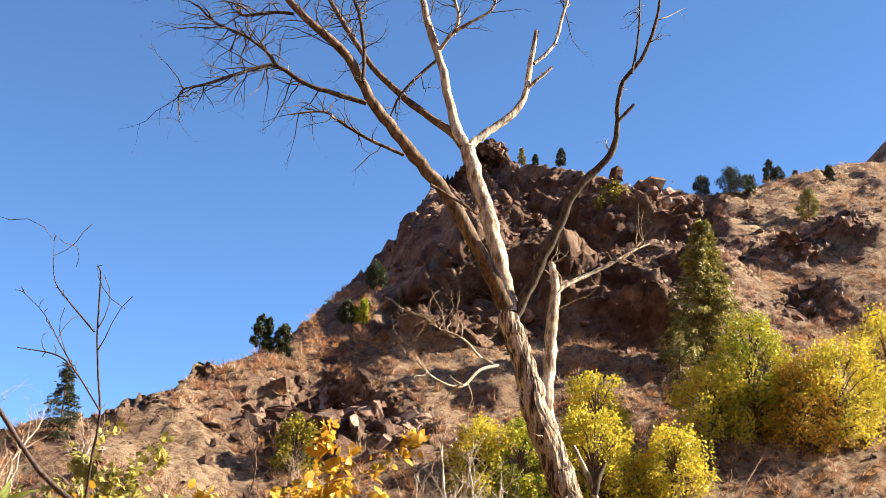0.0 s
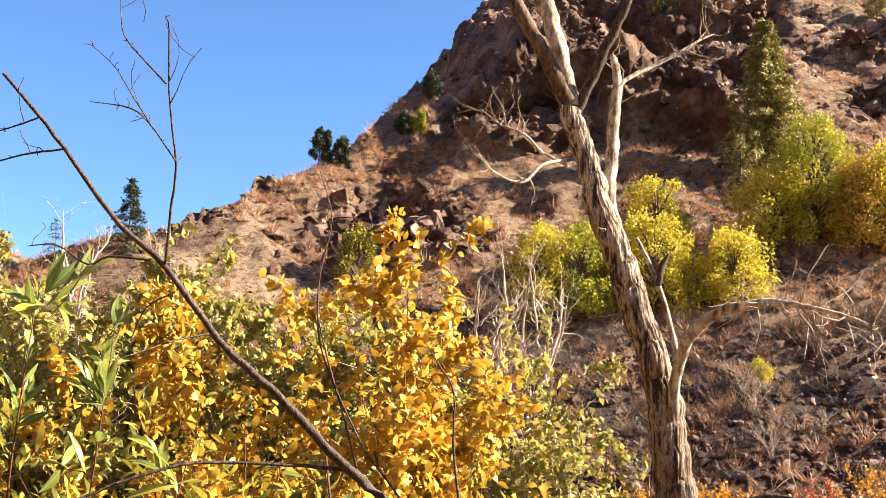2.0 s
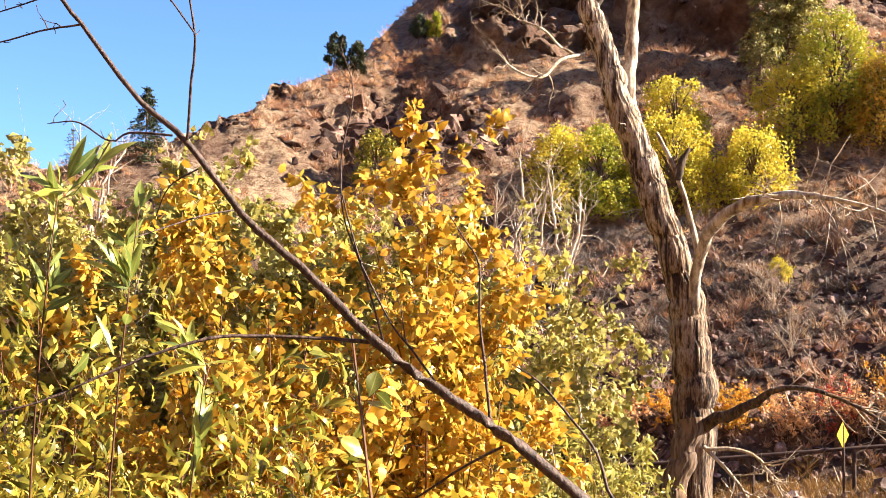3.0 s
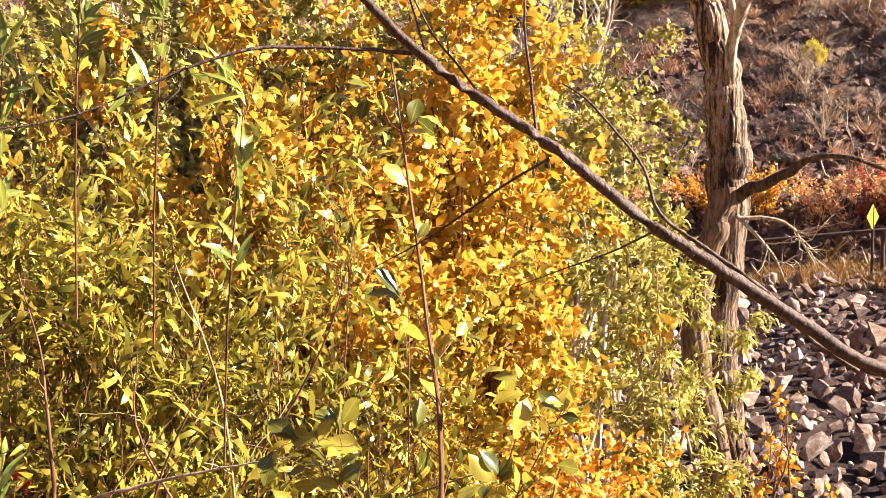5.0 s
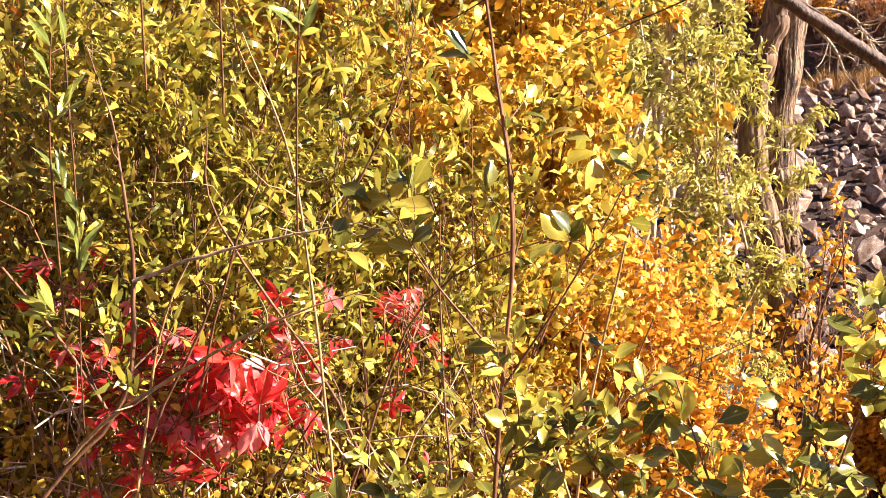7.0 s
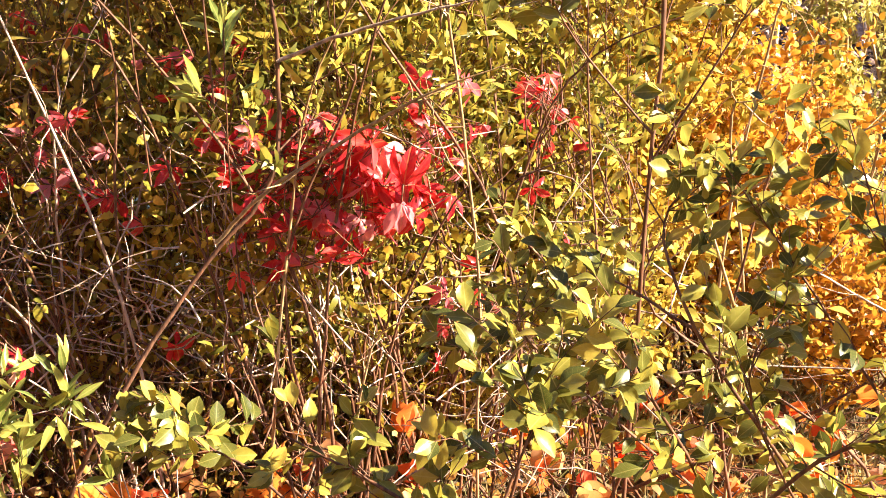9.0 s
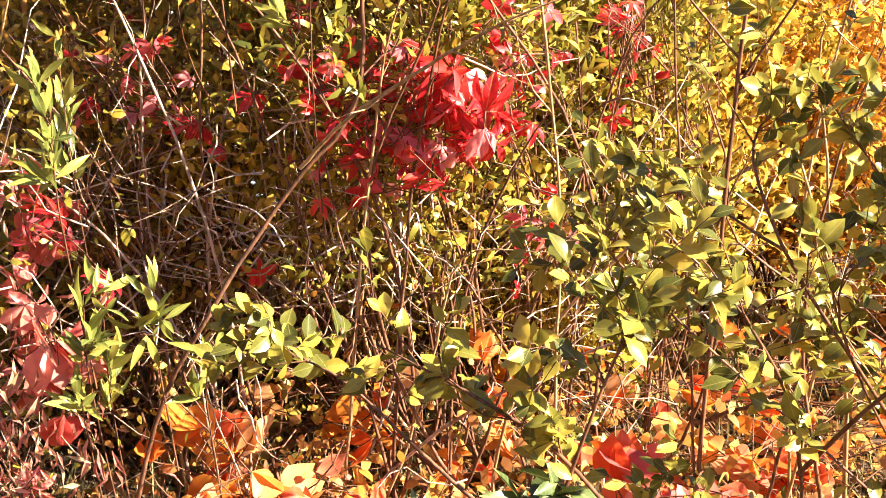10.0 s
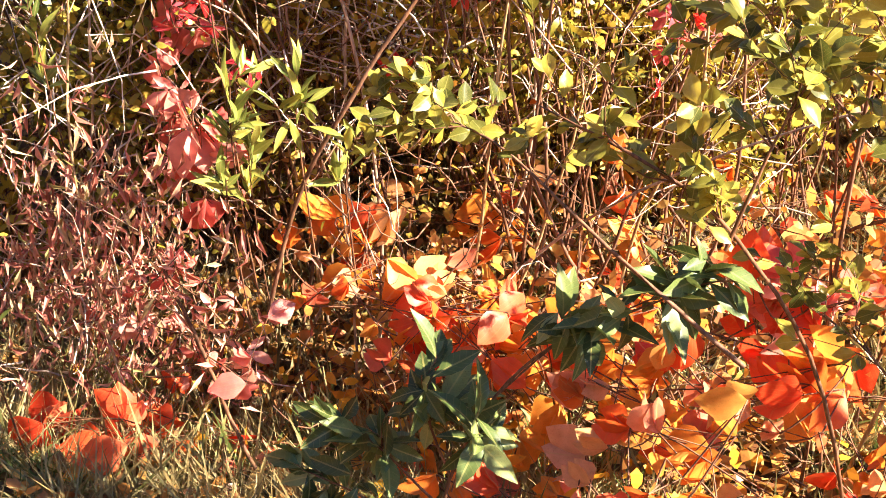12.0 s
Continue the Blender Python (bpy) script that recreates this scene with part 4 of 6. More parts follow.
for key, count, ln in (("limb_c", 4, 0.3), ("tw1", 16, 0.3), ("tw2", 10, 0.35), ("limb_d", 5, 0.35), ("limb_d1", 9, 0.3), ("big_right", 26, 0.5), ("low_right", 20, 0.5), ("low_wisp", 8, 0.35), ("low_wisp2", 8, 0.35), ("trunk", 10, 0.4)):
    run = RINGS[key]
    sp = spurs(run[len(run) // 3:], count, ln, 0.006, rng, lift=0.25, spread=0.9, bend=0.35, points=6)
    pale_fine += sp
    for q in sp:
        pale_fine += spurs(q, 2, ln * 0.45, 0.0035, rng, lift=0.1)
part("brushwood", np_mesh("twigs", *tubes(dark_fine, 4), DARK_BARK, True), tree, "fine dark bare twigs", kind="stuff")
part("deadwood", np_mesh("dead_twigs", *tubes(pale_fine + fine, 5), GREY_TWIG, True), tree, "bleached dead twigs", kind="stuff")

# ---- near bare bough ----
BOUGH = {
    "bough": [(-0.95, 1.74, 1.99, 0.004), (-0.874, 1.751, 1.906, 0.0049), (-0.813, 1.762, 1.829, 0.0058), (-0.742, 1.773, 1.741, 0.0067), (-0.668, 1.784, 1.678, 0.008), (-0.602, 1.795, 1.592, 0.0084), (-0.547, 1.806, 1.533, 0.0093), (-0.483, 1.817, 1.479, 0.0101), (-0.428, 1.828, 1.426, 0.011), (-0.373, 1.839, 1.37, 0.0119), (-0.309, 1.85, 1.318, 0.0129), (-0.236, 1.861, 1.269, 0.0129), (-0.176, 1.872, 1.229, 0.0139), (-0.108, 1.883, 1.18, 0.0144), (0.016, 1.905, 1.08, 0.0152), (0.106, 1.916, 1.024, 0.0159), (0.198, 1.927, 0.96, 0.0165), (0.35, 1.938, 0.867, 0.0174), (0.5, 1.97, 0.79, 0.018), (0.85, 1.99, 0.5, 0.021), (1.25, 2.03, -0.1, 0.026), (1.5, 2.1, -1.35, 0.034)],
    "v1": [(-0.665, 1.78, 1.68, 0.0038), (-0.652, 1.748, 1.763, 0.0033), (-0.638, 1.716, 1.828, 0.0028), (-0.647, 1.684, 1.944, 0.0023), (-0.643, 1.652, 2.033, 0.0018), (-0.64, 1.62, 2.045, 0.0009)],
    "v1b": [(-0.62, 1.66, 1.822, 0.0022), (-0.663, 1.66, 1.878, 0.0018), (-0.698, 1.66, 1.907, 0.0018), (-0.765, 1.66, 1.918, 0.0009)],
    "v1c": [(-0.659, 1.65, 1.875, 0.0018), (-0.694, 1.65, 1.925, 0.0014), (-0.725, 1.65, 1.971, 0.0009), (-0.766, 1.65, 2.008, 0.0009)],
    "v1d": [(-0.641, 1.65, 1.944, 0.0023), (-0.686, 1.65, 1.99, 0.0018), (-0.715, 1.65, 2.025, 0.0014), (-0.724, 1.65, 2.074, 0.0009), (-0.727, 1.65, 2.108, 0.0005)],
    "l1": [(-0.677, 1.74, 1.679, 0.0032), (-0.747, 1.74, 1.684, 0.0028), (-0.779, 1.74, 1.67, 0.0023), (-0.832, 1.74, 1.701, 0.0019), (-0.879, 1.74, 1.7, 0.0014)],
    "l1b": [(-0.775, 1.73, 1.668, 0.0019), (-0.801, 1.73, 1.623, 0.0014), (-0.832, 1.73, 1.582, 0.0009)],
    "l2": [(-0.828, 1.72, 1.856, 0.0029), (-0.896, 1.72, 1.846, 0.0024), (-0.962, 1.72, 1.829, 0.002), (-1.019, 1.72, 1.834, 0.0015)],
    "l3": [(-0.866, 1.7, 1.902, 0.0024), (-0.917, 1.7, 1.884, 0.0019), (-0.973, 1.7, 1.867, 0.0015)],
    "l4": [(-0.37, 1.85, 1.358, 0.0055), (-0.452, 1.819, 1.363, 0.0041), (-0.546, 1.788, 1.364, 0.0041), (-0.611, 1.756, 1.358, 0.0041), (-0.682, 1.725, 1.334, 0.0036), (-0.759, 1.694, 1.298, 0.0032), (-0.825, 1.662, 1.263, 0.0027), (-0.889, 1.631, 1.242, 0.0022), (-0.943, 1.6, 1.233, 0.0018)],
    "u2": [(-0.176, 1.9, 1.23, 0.0042), (-0.186, 1.906, 1.32, 0.0038), (-0.197, 1.912, 1.404, 0.0033), (-0.199, 1.918, 1.49, 0.0024), (-0.227, 1.924, 1.538, 0.0019), (-0.252, 1.93, 1.577, 0.001)],
    "u4": [(-0.258, 1.9, 1.282, 0.0028), (-0.307, 1.9, 1.346, 0.0028), (-0.345, 1.9, 1.393, 0.0024), (-0.395, 1.9, 1.487, 0.0024), (-0.426, 1.9, 1.563, 0.0019), (-0.433, 1.9, 1.621, 0.0019), (-0.432, 1.9, 1.689, 0.0019), (-0.416, 1.9, 1.781, 0.0015), (-0.44, 1.9, 1.865, 0.001)],
    "u3": [(-0.354, 1.9, 1.353, 0.0028), (-0.38, 1.9, 1.44, 0.0024), (-0.411, 1.9, 1.535, 0.0024), (-0.431, 1.9, 1.607, 0.0014)],
    "r1": [(0.35, 1.97, 0.844, 0.0069), (0.279, 1.98, 0.893, 0.0063), (0.206, 1.99, 0.969, 0.0058), (0.114, 2.0, 1.035, 0.0053), (0.029, 2.01, 1.098, 0.0049), (0.0, 2.02, 1.176, 0.0039), (-0.057, 2.03, 1.248, 0.0034), (-0.101, 2.04, 1.296, 0.003), (-0.139, 2.05, 1.321, 0.002)],
    "d1": [(-0.156, 1.9, 1.191, 0.0037), (-0.223, 1.95, 1.153, 0.0033), (-0.304, 2.0, 1.098, 0.0029), (-0.379, 2.05, 1.049, 0.002), (-0.479, 2.1, 0.995, 0.0015)],
    "d2": [(0.015, 1.9, 1.076, 0.0032), (-0.054, 2.0, 1.034, 0.0024), (-0.132, 2.1, 0.998, 0.002), (-0.229, 2.2, 0.953, 0.0011)],
    "l5": [(-0.599, 1.87, 1.578, 0.0024), (-0.644, 1.813, 1.56, 0.0024), (-0.682, 1.757, 1.536, 0.0018), (-0.716, 1.7, 1.512, 0.0014)],
    "l6": [(-0.674, 1.87, 1.646, 0.002), (-0.744, 1.935, 1.626, 0.002), (-0.79, 2.0, 1.579, 0.0016)],
}
bough = thing("bare_bough", None, "slanting red-brown bare bough rooted in the near bank", "branch", at=(1.5, 2.1, -1.35))
off = np.array([1.5, 2.1, -1.35, 0])
rng = np.random.default_rng(12)
fine = []
for key, p in BOUGH.items():
    run = (refined(p, 4, 0.1, rng) - off) * np.array([1, 1, 1, 0.68])
    part("stem" if key == "bough" else "branch", np_mesh("branch", *tubes([run], 12 if key == "bough" else 8, 0.03, rng), BOUGH_BARK, True), bough)
    buds = spurs(run[len(run) // 4:] if key == "bough" else run, 10 if key == "bough" else 5, 0.014, 0.0022, rng, spread=1.0, points=3)
    fine += buds
    if key in ("v1", "v1b", "v1c", "v1d", "l1", "l2", "l3", "u4", "u2", "l4", "r1"):
        fine += spurs(run, 3, 0.09, 0.0012, rng, lift=0.1, points=5)
part("brushwood", np_mesh("twigs", *tubes(fine, 5), BOUGH_BARK, True), bough, kind="stuff")

# ---- trees and scrub on the hill ----


def conifer(name, at, tall, wide, label, seed, whorls=26, needles=5200, mat=NEEDLE, category="spruce"):
    rng = np.random.default_rng(seed)
    ob = thing(name, None, label, category, at=at)
    part("trunk", np_mesh("trunk", *tubes([refined([(0, 0, -0.4, tall * 0.018), (0.02, 0, tall * 0.5, tall * 0.011), (0, 0, tall, 0.006)], 6)], 8), BROWN_TRUNK, True), ob)
    boughs = []
    for i in range(whorls):
        s = (i + rng.random()) / whorls
        z = tall * (0.06 + 0.92 * s)
        for j in range(6):
            a = rng.random() * 6.283
            ln = wide * (1 - s) ** 0.8 * (0.55 + 0.6 * rng.random()) + 0.08
            d = np.array([math.cos(a), math.sin(a), 0.0])
            pts = [(*(d * ln * q), 0) for q in (0, 0.35, 0.7, 1.0)]
            boughs.append(np.array([(x, y, z + ln * (0.1 * q - 0.35 * q * q) + (0.12 * ln * q ** 3), 0.02 * (1 - 0.8 * q) * tall / 6) for (x, y, _, _), q in zip(pts, (0, 0.35, 0.7, 1.0))]))
    part("branchwork", np_mesh("branchwork", *tubes(boughs, 3), BROWN_TRUNK, True), ob, kind="stuff")
    part("needles", np_mesh("needles", *leaves_on(boughs, needles, wide * 0.11, rng, (TUFT_LEAF[0] * (0.36, 1, 1), TUFT_LEAF[1]), 0.15, off=wide * 0.03, spare=0.15, out=0.55), mat), ob, kind="stuff")
    return ob


def crowned(name, at, tall, wide, label, category, mat, seed, leaves, size, lobes=9, start=0.12, group="", point=1.0):
    """A far bush or small tree: trunk and limbs that carry a lumpy crown of many small leaves."""
    r = np.random.default_rng(seed)
    ob = thing(name, None, label, category, group, at=at)
    part("trunk", np_mesh("trunk", *tubes([refined([(0, 0, -0.3, tall * 0.022), (0.03 * wide, 0, tall * 0.4, tall * 0.015), (0, 0, tall * 0.85, tall * 0.004)], 4, 0.3, r)], 7), BROWN_TRUNK, True), ob)
    balls, limbs = [], []
    for i in range(lobes):
        s = start + (0.9 - start) * (i + r.random()) / lobes
        reach = wide * math.sin(math.pi * min(0.12 + 0.86 * s, 1)) ** 0.6 * (1 - 0.45 * s * point)
        a = 2.4 * i + r.normal(0, 0.5)
        reach *= 0.75 + 0.45 * r.random()
        lobe = wide * (0.15 + 0.2 * r.random())
        c = np.array([math.cos(a) * max(reach - lobe * 0.6, 0), math.sin(a) * max(reach - lobe * 0.6, 0), min(tall * s, tall - lobe * 0.5)])
        balls.append((*c, lobe))
        limbs.append(np.array([(0, 0, c[2] * 0.55, tall * 0.01), (*(c * (0.5, 0.5, 0.85)), tall * 0.006), (*c, 0.004)]))
        limbs += spurs(limbs[-1], 5, lobe * 1.1, tall * 0.003, r, lift=0.3)
    part("branchwork", np_mesh("branchwork", *tubes(limbs, 4), BROWN_TRUNK, True), ob, kind="stuff")
    balls = np.array(balls)
    k = r.choice(lobes, leaves, p=balls[:, 3] ** 2 / np.sum(balls[:, 3] ** 2))
    n = unit(r.normal(0, 1, (leaves, 3)))
    knob = 1 + 0.9 * rough2(n[:, 0] * 2.3 + 7 * k, n[:, 2] * 2.3 + n[:, 1] * 1.7, 3)
    at_ = balls[k, :3] + n * (balls[k, 3] * knob * (0.5 + 0.6 * r.random(leaves) ** 0.7))[:, None] * (1, 1, 0.85 + 0.3 / (1 + wide))
    d = unit(n * 0.5 + r.normal(0, 0.8, (leaves, 3)))
    part("leaves", np_mesh("leaves", *strewn(TUFT_LEAF, at_, turned(d, unit(n + r.normal(0, 0.6, (leaves, 3)))), size * (0.55 + 0.75 * r.random(leaves))), mat), ob, kind="stuff")
    return ob


def dome(name, x, y, tall, wide, label, category, mat, seed, leaves=1500, size=0.16, group="", lobes=20):
    return crowned(name, (x, y, ground_at(x, y) - 0.05), tall, wide, label, category, mat, seed, leaves, size, lobes, 0.1, group)


conifer("spruce_tree", (8.3, 50.4, ground_at(8.3, 50.4) - 0.5), 6.8, 2.0, "olive-green spruce standing on the dry slope", 31, 36, 24000)
conifer("spruce_tree", (-15.0, 41.5, ground_at(-15.0, 41.5) - 0.6), 3.3, 0.95, "dark green spruce at the foot of the ridge", 32, 24, 8000, JUNIPER)
conifer("spruce_tree", (-17.2, 40.5, ground_at(-17.2, 40.5)), 1.7, 0.5, "small dark green spruce on the low ridge", 33, 14, 1300, JUNIPER)
conifer("spruce_tree", (7.0, 48.6, ground_at(7.0, 48.6) - 0.3), 2.6, 0.9, "small olive spruce below a taller one", 34, 14, 1500)
JUN = ((-10.15, 50.2, 1.5, 0.4), (-9.8, 50.3, 1.45, 0.35), (-9.2, 50.4, 1.35, 0.42), (3.8, 83.3, 1.35, 0.42), (2.0, 84.2, 0.85, 0.25), (1.0, 85.0, 1.4, 0.3),
       (12.7, 76.9, 1.15, 0.8), (14.7, 77.2, 1.7, 1.1), (15.8, 77.4, 1.3, 0.7), (17.9, 80.4, 2.1, 0.5), (18.6, 80.6, 1.1, 0.55), (20.1, 82.0, 0.85, 0.28),
       (21.8, 79.6, 1.05, 0.4), (18.0, 70.6, 2.0, 0.75), (-7.1, 54.0, 0.9, 0.5), (-6.0, 55.6, 1.1, 0.6))
for i, (x, y, tall, wide) in enumerate(JUN):
    dome("juniper", x, y, tall * 1.12, wide, "dark green juniper bush on the rocky ridge", "juniper", NEEDLE if i in (13, 5) else JUNIPER, 40 + i, int(2600 + 2000 * tall * wide), 0.075, "junipers on the ridge")
for i, (x, y, tall, wide) in enumerate(((-6.3, 53.9, 1.2, 0.2), (-6.7, 54.0, 0.8, 0.18))):
    dome("juniper", x, y, tall, wide, "narrow sunlit olive juniper on the steep ridge", "juniper", LIME_GREEN, 60 + i, 700, 0.12, "junipers on the ridge")
dome("mountain_bush", 6.4, 70.5, 2.0, 1.3, "dry olive bush growing on the cliff top", "bush", WILLOW, 63, 1500, 0.16)
dome("round_bush", -6.9, 41.6, 2.1, 0.95, "round grey-green bush on the lower slope", "bush", WILLOW, 64, 2600, 0.11)

for i, (x, y, tall, wide, mat, n, label) in enumerate((
        (3.0, 40.0, 3.4, 1.05, LIME, 3600, "young yellow-green cottonwood on the lower slope"), (3.3, 42.4, 3.3, 0.95, LIME, 2800, "young yellow-green cottonwood on the lower slope"),
        (-0.6, 39.3, 3.0, 0.9, LIME, 3000, "young yellow-green cottonwood on the lower slope"), (0.7, 39.6, 2.9, 1.0, LIME_GREEN, 3000, "green and yellow young cottonwood on the lower slope"),
        (5.5, 39.8, 2.3, 0.95, LIME, 2600, "low yellow cottonwood bush on the slope"), (7.3, 43.0, 3.1, 1.2, LIME, 3200, "yellow cottonwood beside a spruce"),
        (8.7, 43.2, 4.5, 1.1, LIME_GREEN, 4200, "tall green and yellow cottonwood beside a spruce"), (10.2, 42.6, 3.2, 1.1, GOLD, 3000, "golden young cottonwood on the slope"),
        (11.6, 42.8, 3.6, 1.4, LIME, 4200, "broad golden-yellow cottonwood bush on the slope"), (14.4, 46.0, 3.6, 1.4, LIME, 3600, "yellow-green cottonwood bush further up the slope"))):
    crowned("cottonwood", (x, y, ground_at(x, y) - 0.1), tall * 1.08, wide * 1.28, label, "tree", mat, 70 + i, int(n * 2.3), 0.1, 44, 0.06, "young cottonwoods", 0.3)


def tufts(xs, ys, sizes, rng, blades=13, lean=0.7, base=height):
    n = len(xs)
    at = np.repeat(np.stack([xs, ys, base(xs, ys) - 0.02], -1), blades, 0)
    s = np.repeat(sizes, blades)
    at = at + rng.normal(0, 0.16, at.shape) * s[:, None] * (1, 1, 0.1)
    d = unit(rng.normal(0, lean, at.shape) * (1, 1, 0.2) + np.array([0, 0, 1.0]))
    return at, d, s * (0.6 + 0.7 * rng.random(len(s)))


rng = np.random.default_rng(90)
xs, ys = rng.uniform(-26, 34, 30000), 29 + 62 * rng.random(30000) ** 0.9
u = xs / ys
keep = (np.abs(u) < 0.52) & (ys < np.interp(u, UK, RK) + 0.3) & (rockiness(xs, ys) < 0.55) & (grain2(xs * 0.35, ys * 0.35) + grain2(xs * 0.09, ys * 0.09) > -0.18)
keep &= ~((xs > 0) & (ys < 39) & (rng.random(len(xs)) < 0.75)) & ~((u > 0.12) & (ys > 62) & (rng.random(len(xs)) < 0.7))
xs, ys = xs[keep], ys[keep]
at, d, s = tufts(xs, ys, (0.15 + 0.3 * rng.random(len(xs)) ** 3) * np.interp(ys, [29, 42], [0.6, 1.0]), rng, 26, 1.15)
v, f = strewn((BLADE[0] * (0.6, 1, 1), BLADE[1]), at, turned(d, unit(rng.normal(0, 1, at.shape))), s)
thing("dry_scrub", np_mesh("dry_scrub", v, f, SCRUB), "tan and rust dry grass and scrub on the slope", "scrub", kind="stuff")

xs, ys = rng.uniform(-22, 30, 17000), 29 + 58 * rng.random(17000)
u = xs / ys
keep = (np.abs(u) < 0.48) & (ys < np.interp(u, UK, RK) - 0.5) & (rockiness(xs, ys) < 0.5) & (grain2(xs * 0.22 + 40, ys * 0.22) + 0.5 * grain2(xs * 0.7, ys * 0.7) > -0.3)
keep &= ~((u > 0.12) & (ys > 62) & (rng.random(len(xs)) < 0.7))
xs, ys = xs[keep], ys[keep]
at, d, s = tufts(xs, ys, 0.2 + 0.34 * rng.random(len(xs)) ** 2, rng, 34, 0.85)
v, f = strewn((BLADE[0] * (0.9, 1, 1), BLADE[1]), at, turned(d, unit(rng.normal(0, 1, at.shape))), s)
thing("brush_mounds", np_mesh("brush_mounds", v, f, leaf_material("brush_twig", [(0.0, (0.117, 0.061, 0.041)), (0.3, (0.286, 0.159, 0.098)), (0.5, (0.442, 0.22, 0.121)), (0.7, (0.52, 0.342, 0.207)), (0.88, (0.442, 0.317, 0.241)), (1.0, (0.234, 0.207, 0.103))], glow=0.15, patch=0.85, patch_scale=0.5)), "rust and brown brush mounds on the slope", "brush", kind="stuff")

xs, ys = rng.uniform(-3, 16, 1500), 29.5 + 9.5 * rng.random(1500)
keep = grain2(xs * 0.5 + 9, ys * 0.5) + 0.5 * grain2(xs * 1.6, ys * 1.6) > 0.02
xs, ys = xs[keep], ys[keep]
at, d, s = tufts(xs, ys, 0.22 + 0.36 * rng.random(len(xs)) ** 1.5, rng, 60, 1.5)
v, f = strewn((BLADE[0] * (0.5, 1, 1), BLADE[1]), at, turned(d, unit(rng.normal(0, 1, at.shape))), s)
thing("grey_brush", np_mesh("grey_brush", v, f, leaf_material("grey_brush_twig", [(0.0, (0.04, 0.027, 0.024)), (0.4, (0.11, 0.082, 0.072)), (0.7, (0.23, 0.18, 0.16)), (0.9, (0.2, 0.11, 0.07)), (1.0, (0.42, 0.36, 0.31))], glow=0.1, patch=0.5, patch_scale=0.6)), "grey leafless brush covering the stony slope", "brush", kind="stuff")

xs, ys = rng.uniform(-4, 13, 1300), 24.9 + 4.2 * rng.random(1300)
at, d, s = tufts(xs, ys, 0.14 + 0.3 * rng.random(1300) ** 2, rng, 26, 0.8)
thing("path_grass", np_mesh("path_grass", *strewn(BLADE, at, turned(d, unit(rng.normal(0, 1, at.shape))), s), RUST_GRASS), "rusty dry grass along the footpath", "grass", kind="stuff")

# leafless grey thickets between path and slope
rng = np.random.default_rng(91)
for i in range(32):
    x, y = (rng.uniform(0.5, 12), rng.uniform(30, 38.5)) if i < 25 else (rng.uniform(-7, 1), rng.uniform(33, 42))
    shrub("bare_thicket", (x, y, ground_at(x, y)), 0.6 + 0.7 * rng.random(), 0.6 + 0.4 * rng.random(), "leafless grey thicket on the stony slope", "bush", None, GREY_TWIG if i % 3 else TWIG, 0, 0, 200 + i,
          stems=10, twigs=5, twig=0.4, stem_r=0.013, twig_r=0.01, group="bare thickets", fork=1)
dome("rabbitbrush", 5.6, 35.4, 0.75, 0.4, "small yellow-green brush among grey scrub", "bush", LIME, 230, 2200, 0.05)
for i, (x, y, tall, mat) in enumerate(((3.6, 29.6, 1.2, AMBER), (4.9, 29.4, 1.0, SCRUB), (2.3, 29.8, 1.1, AMBER), (6.4, 29.6, 1.1, SCRUB), (1.0, 29.5, 1.2, SCRUB), (7.6, 29.8, 1.3, AMBER), (-1.5, 29.6, 1.3, AMBER))):
    shrub("path_bush", (x, y, ground_at(x, y)), tall * 1.2, 0.95, "rusty orange low bush behind the railing", "bush", mat, TWIG, 2000, 0.07, 240 + i, stems=12, twigs=9, twig=0.35, stem_r=0.01, group="bushes along the path")
shrub("sumac_bush", (5.9, 29.4, ground_at(5.9, 29.4)), 1.6, 0.5, "small bush with dull red leaves behind the railing", "bush", leaf_material("sumac_leaf", [(0, (0.3, 0.03, 0.03)), (1, (0.5, 0.1, 0.05))]), TWIG, 500, 0.08, 250, stems=7, twigs=8)

# pale-stemmed shrubs across the creek
for i, (x, y, tall, wide, n, mat, label) in enumerate((
        (-2.7, 9.0, 5.85, 1.3, 34000, PALE, "tall pale yellow-green willow on the creek bank"), (-4.3, 9.2, 5.6, 1.4, 30000, PALE, "tall pale yellow-green willow on the creek bank"),
        (-1.4, 9.3, 6.0, 0.95, 20000, PALE, "thin pale willow with grey stems on the bank"), (-6.2, 9.5, 5.4, 1.4, 9000, PALE, "tall pale yellow-green willow on the creek bank"), (-3.5, 8.8, 5.6, 1.4, 16000, PALE, "tall pale yellow-green willow on the creek bank"), (-0.3, 9.3, 5.4, 0.8, 12000, PALE, "thin pale willow with grey stems on the bank"))):
    shrub("creek_willow", (x, y, ground_at(x, y)), tall, wide, label, "willow", mat, BLEACHED, int(n * 1.25), 0.062, 260 + i, shape=(TUFT_LEAF[0] * (0.85, 1, 1), TUFT_LEAF[1]), stems=22, twigs=12, twig=0.7, stem_r=0.03, start=0.55, fork=1, even=0.86, group="willows on the creek")
for i, (x, y, tall) in enumerate(((-1.9, 33.8, 4.3), (-1.2, 34.2, 4.8), (-0.4, 34.4, 3.8), (-14.5, 36.0, 4.6), (-12.0, 35.5, 4.4))):
    shrub("dead_shrub", (x, y, ground_at(x, y)), tall, 1.1, "leafless shrub with bleached grey stems", "shrub", None, BLEACHED, 0, 0, 270 + i, stems=4, twigs=12, twig=1.1, stem_r=0.05, start=0.15, twig_r=0.02)
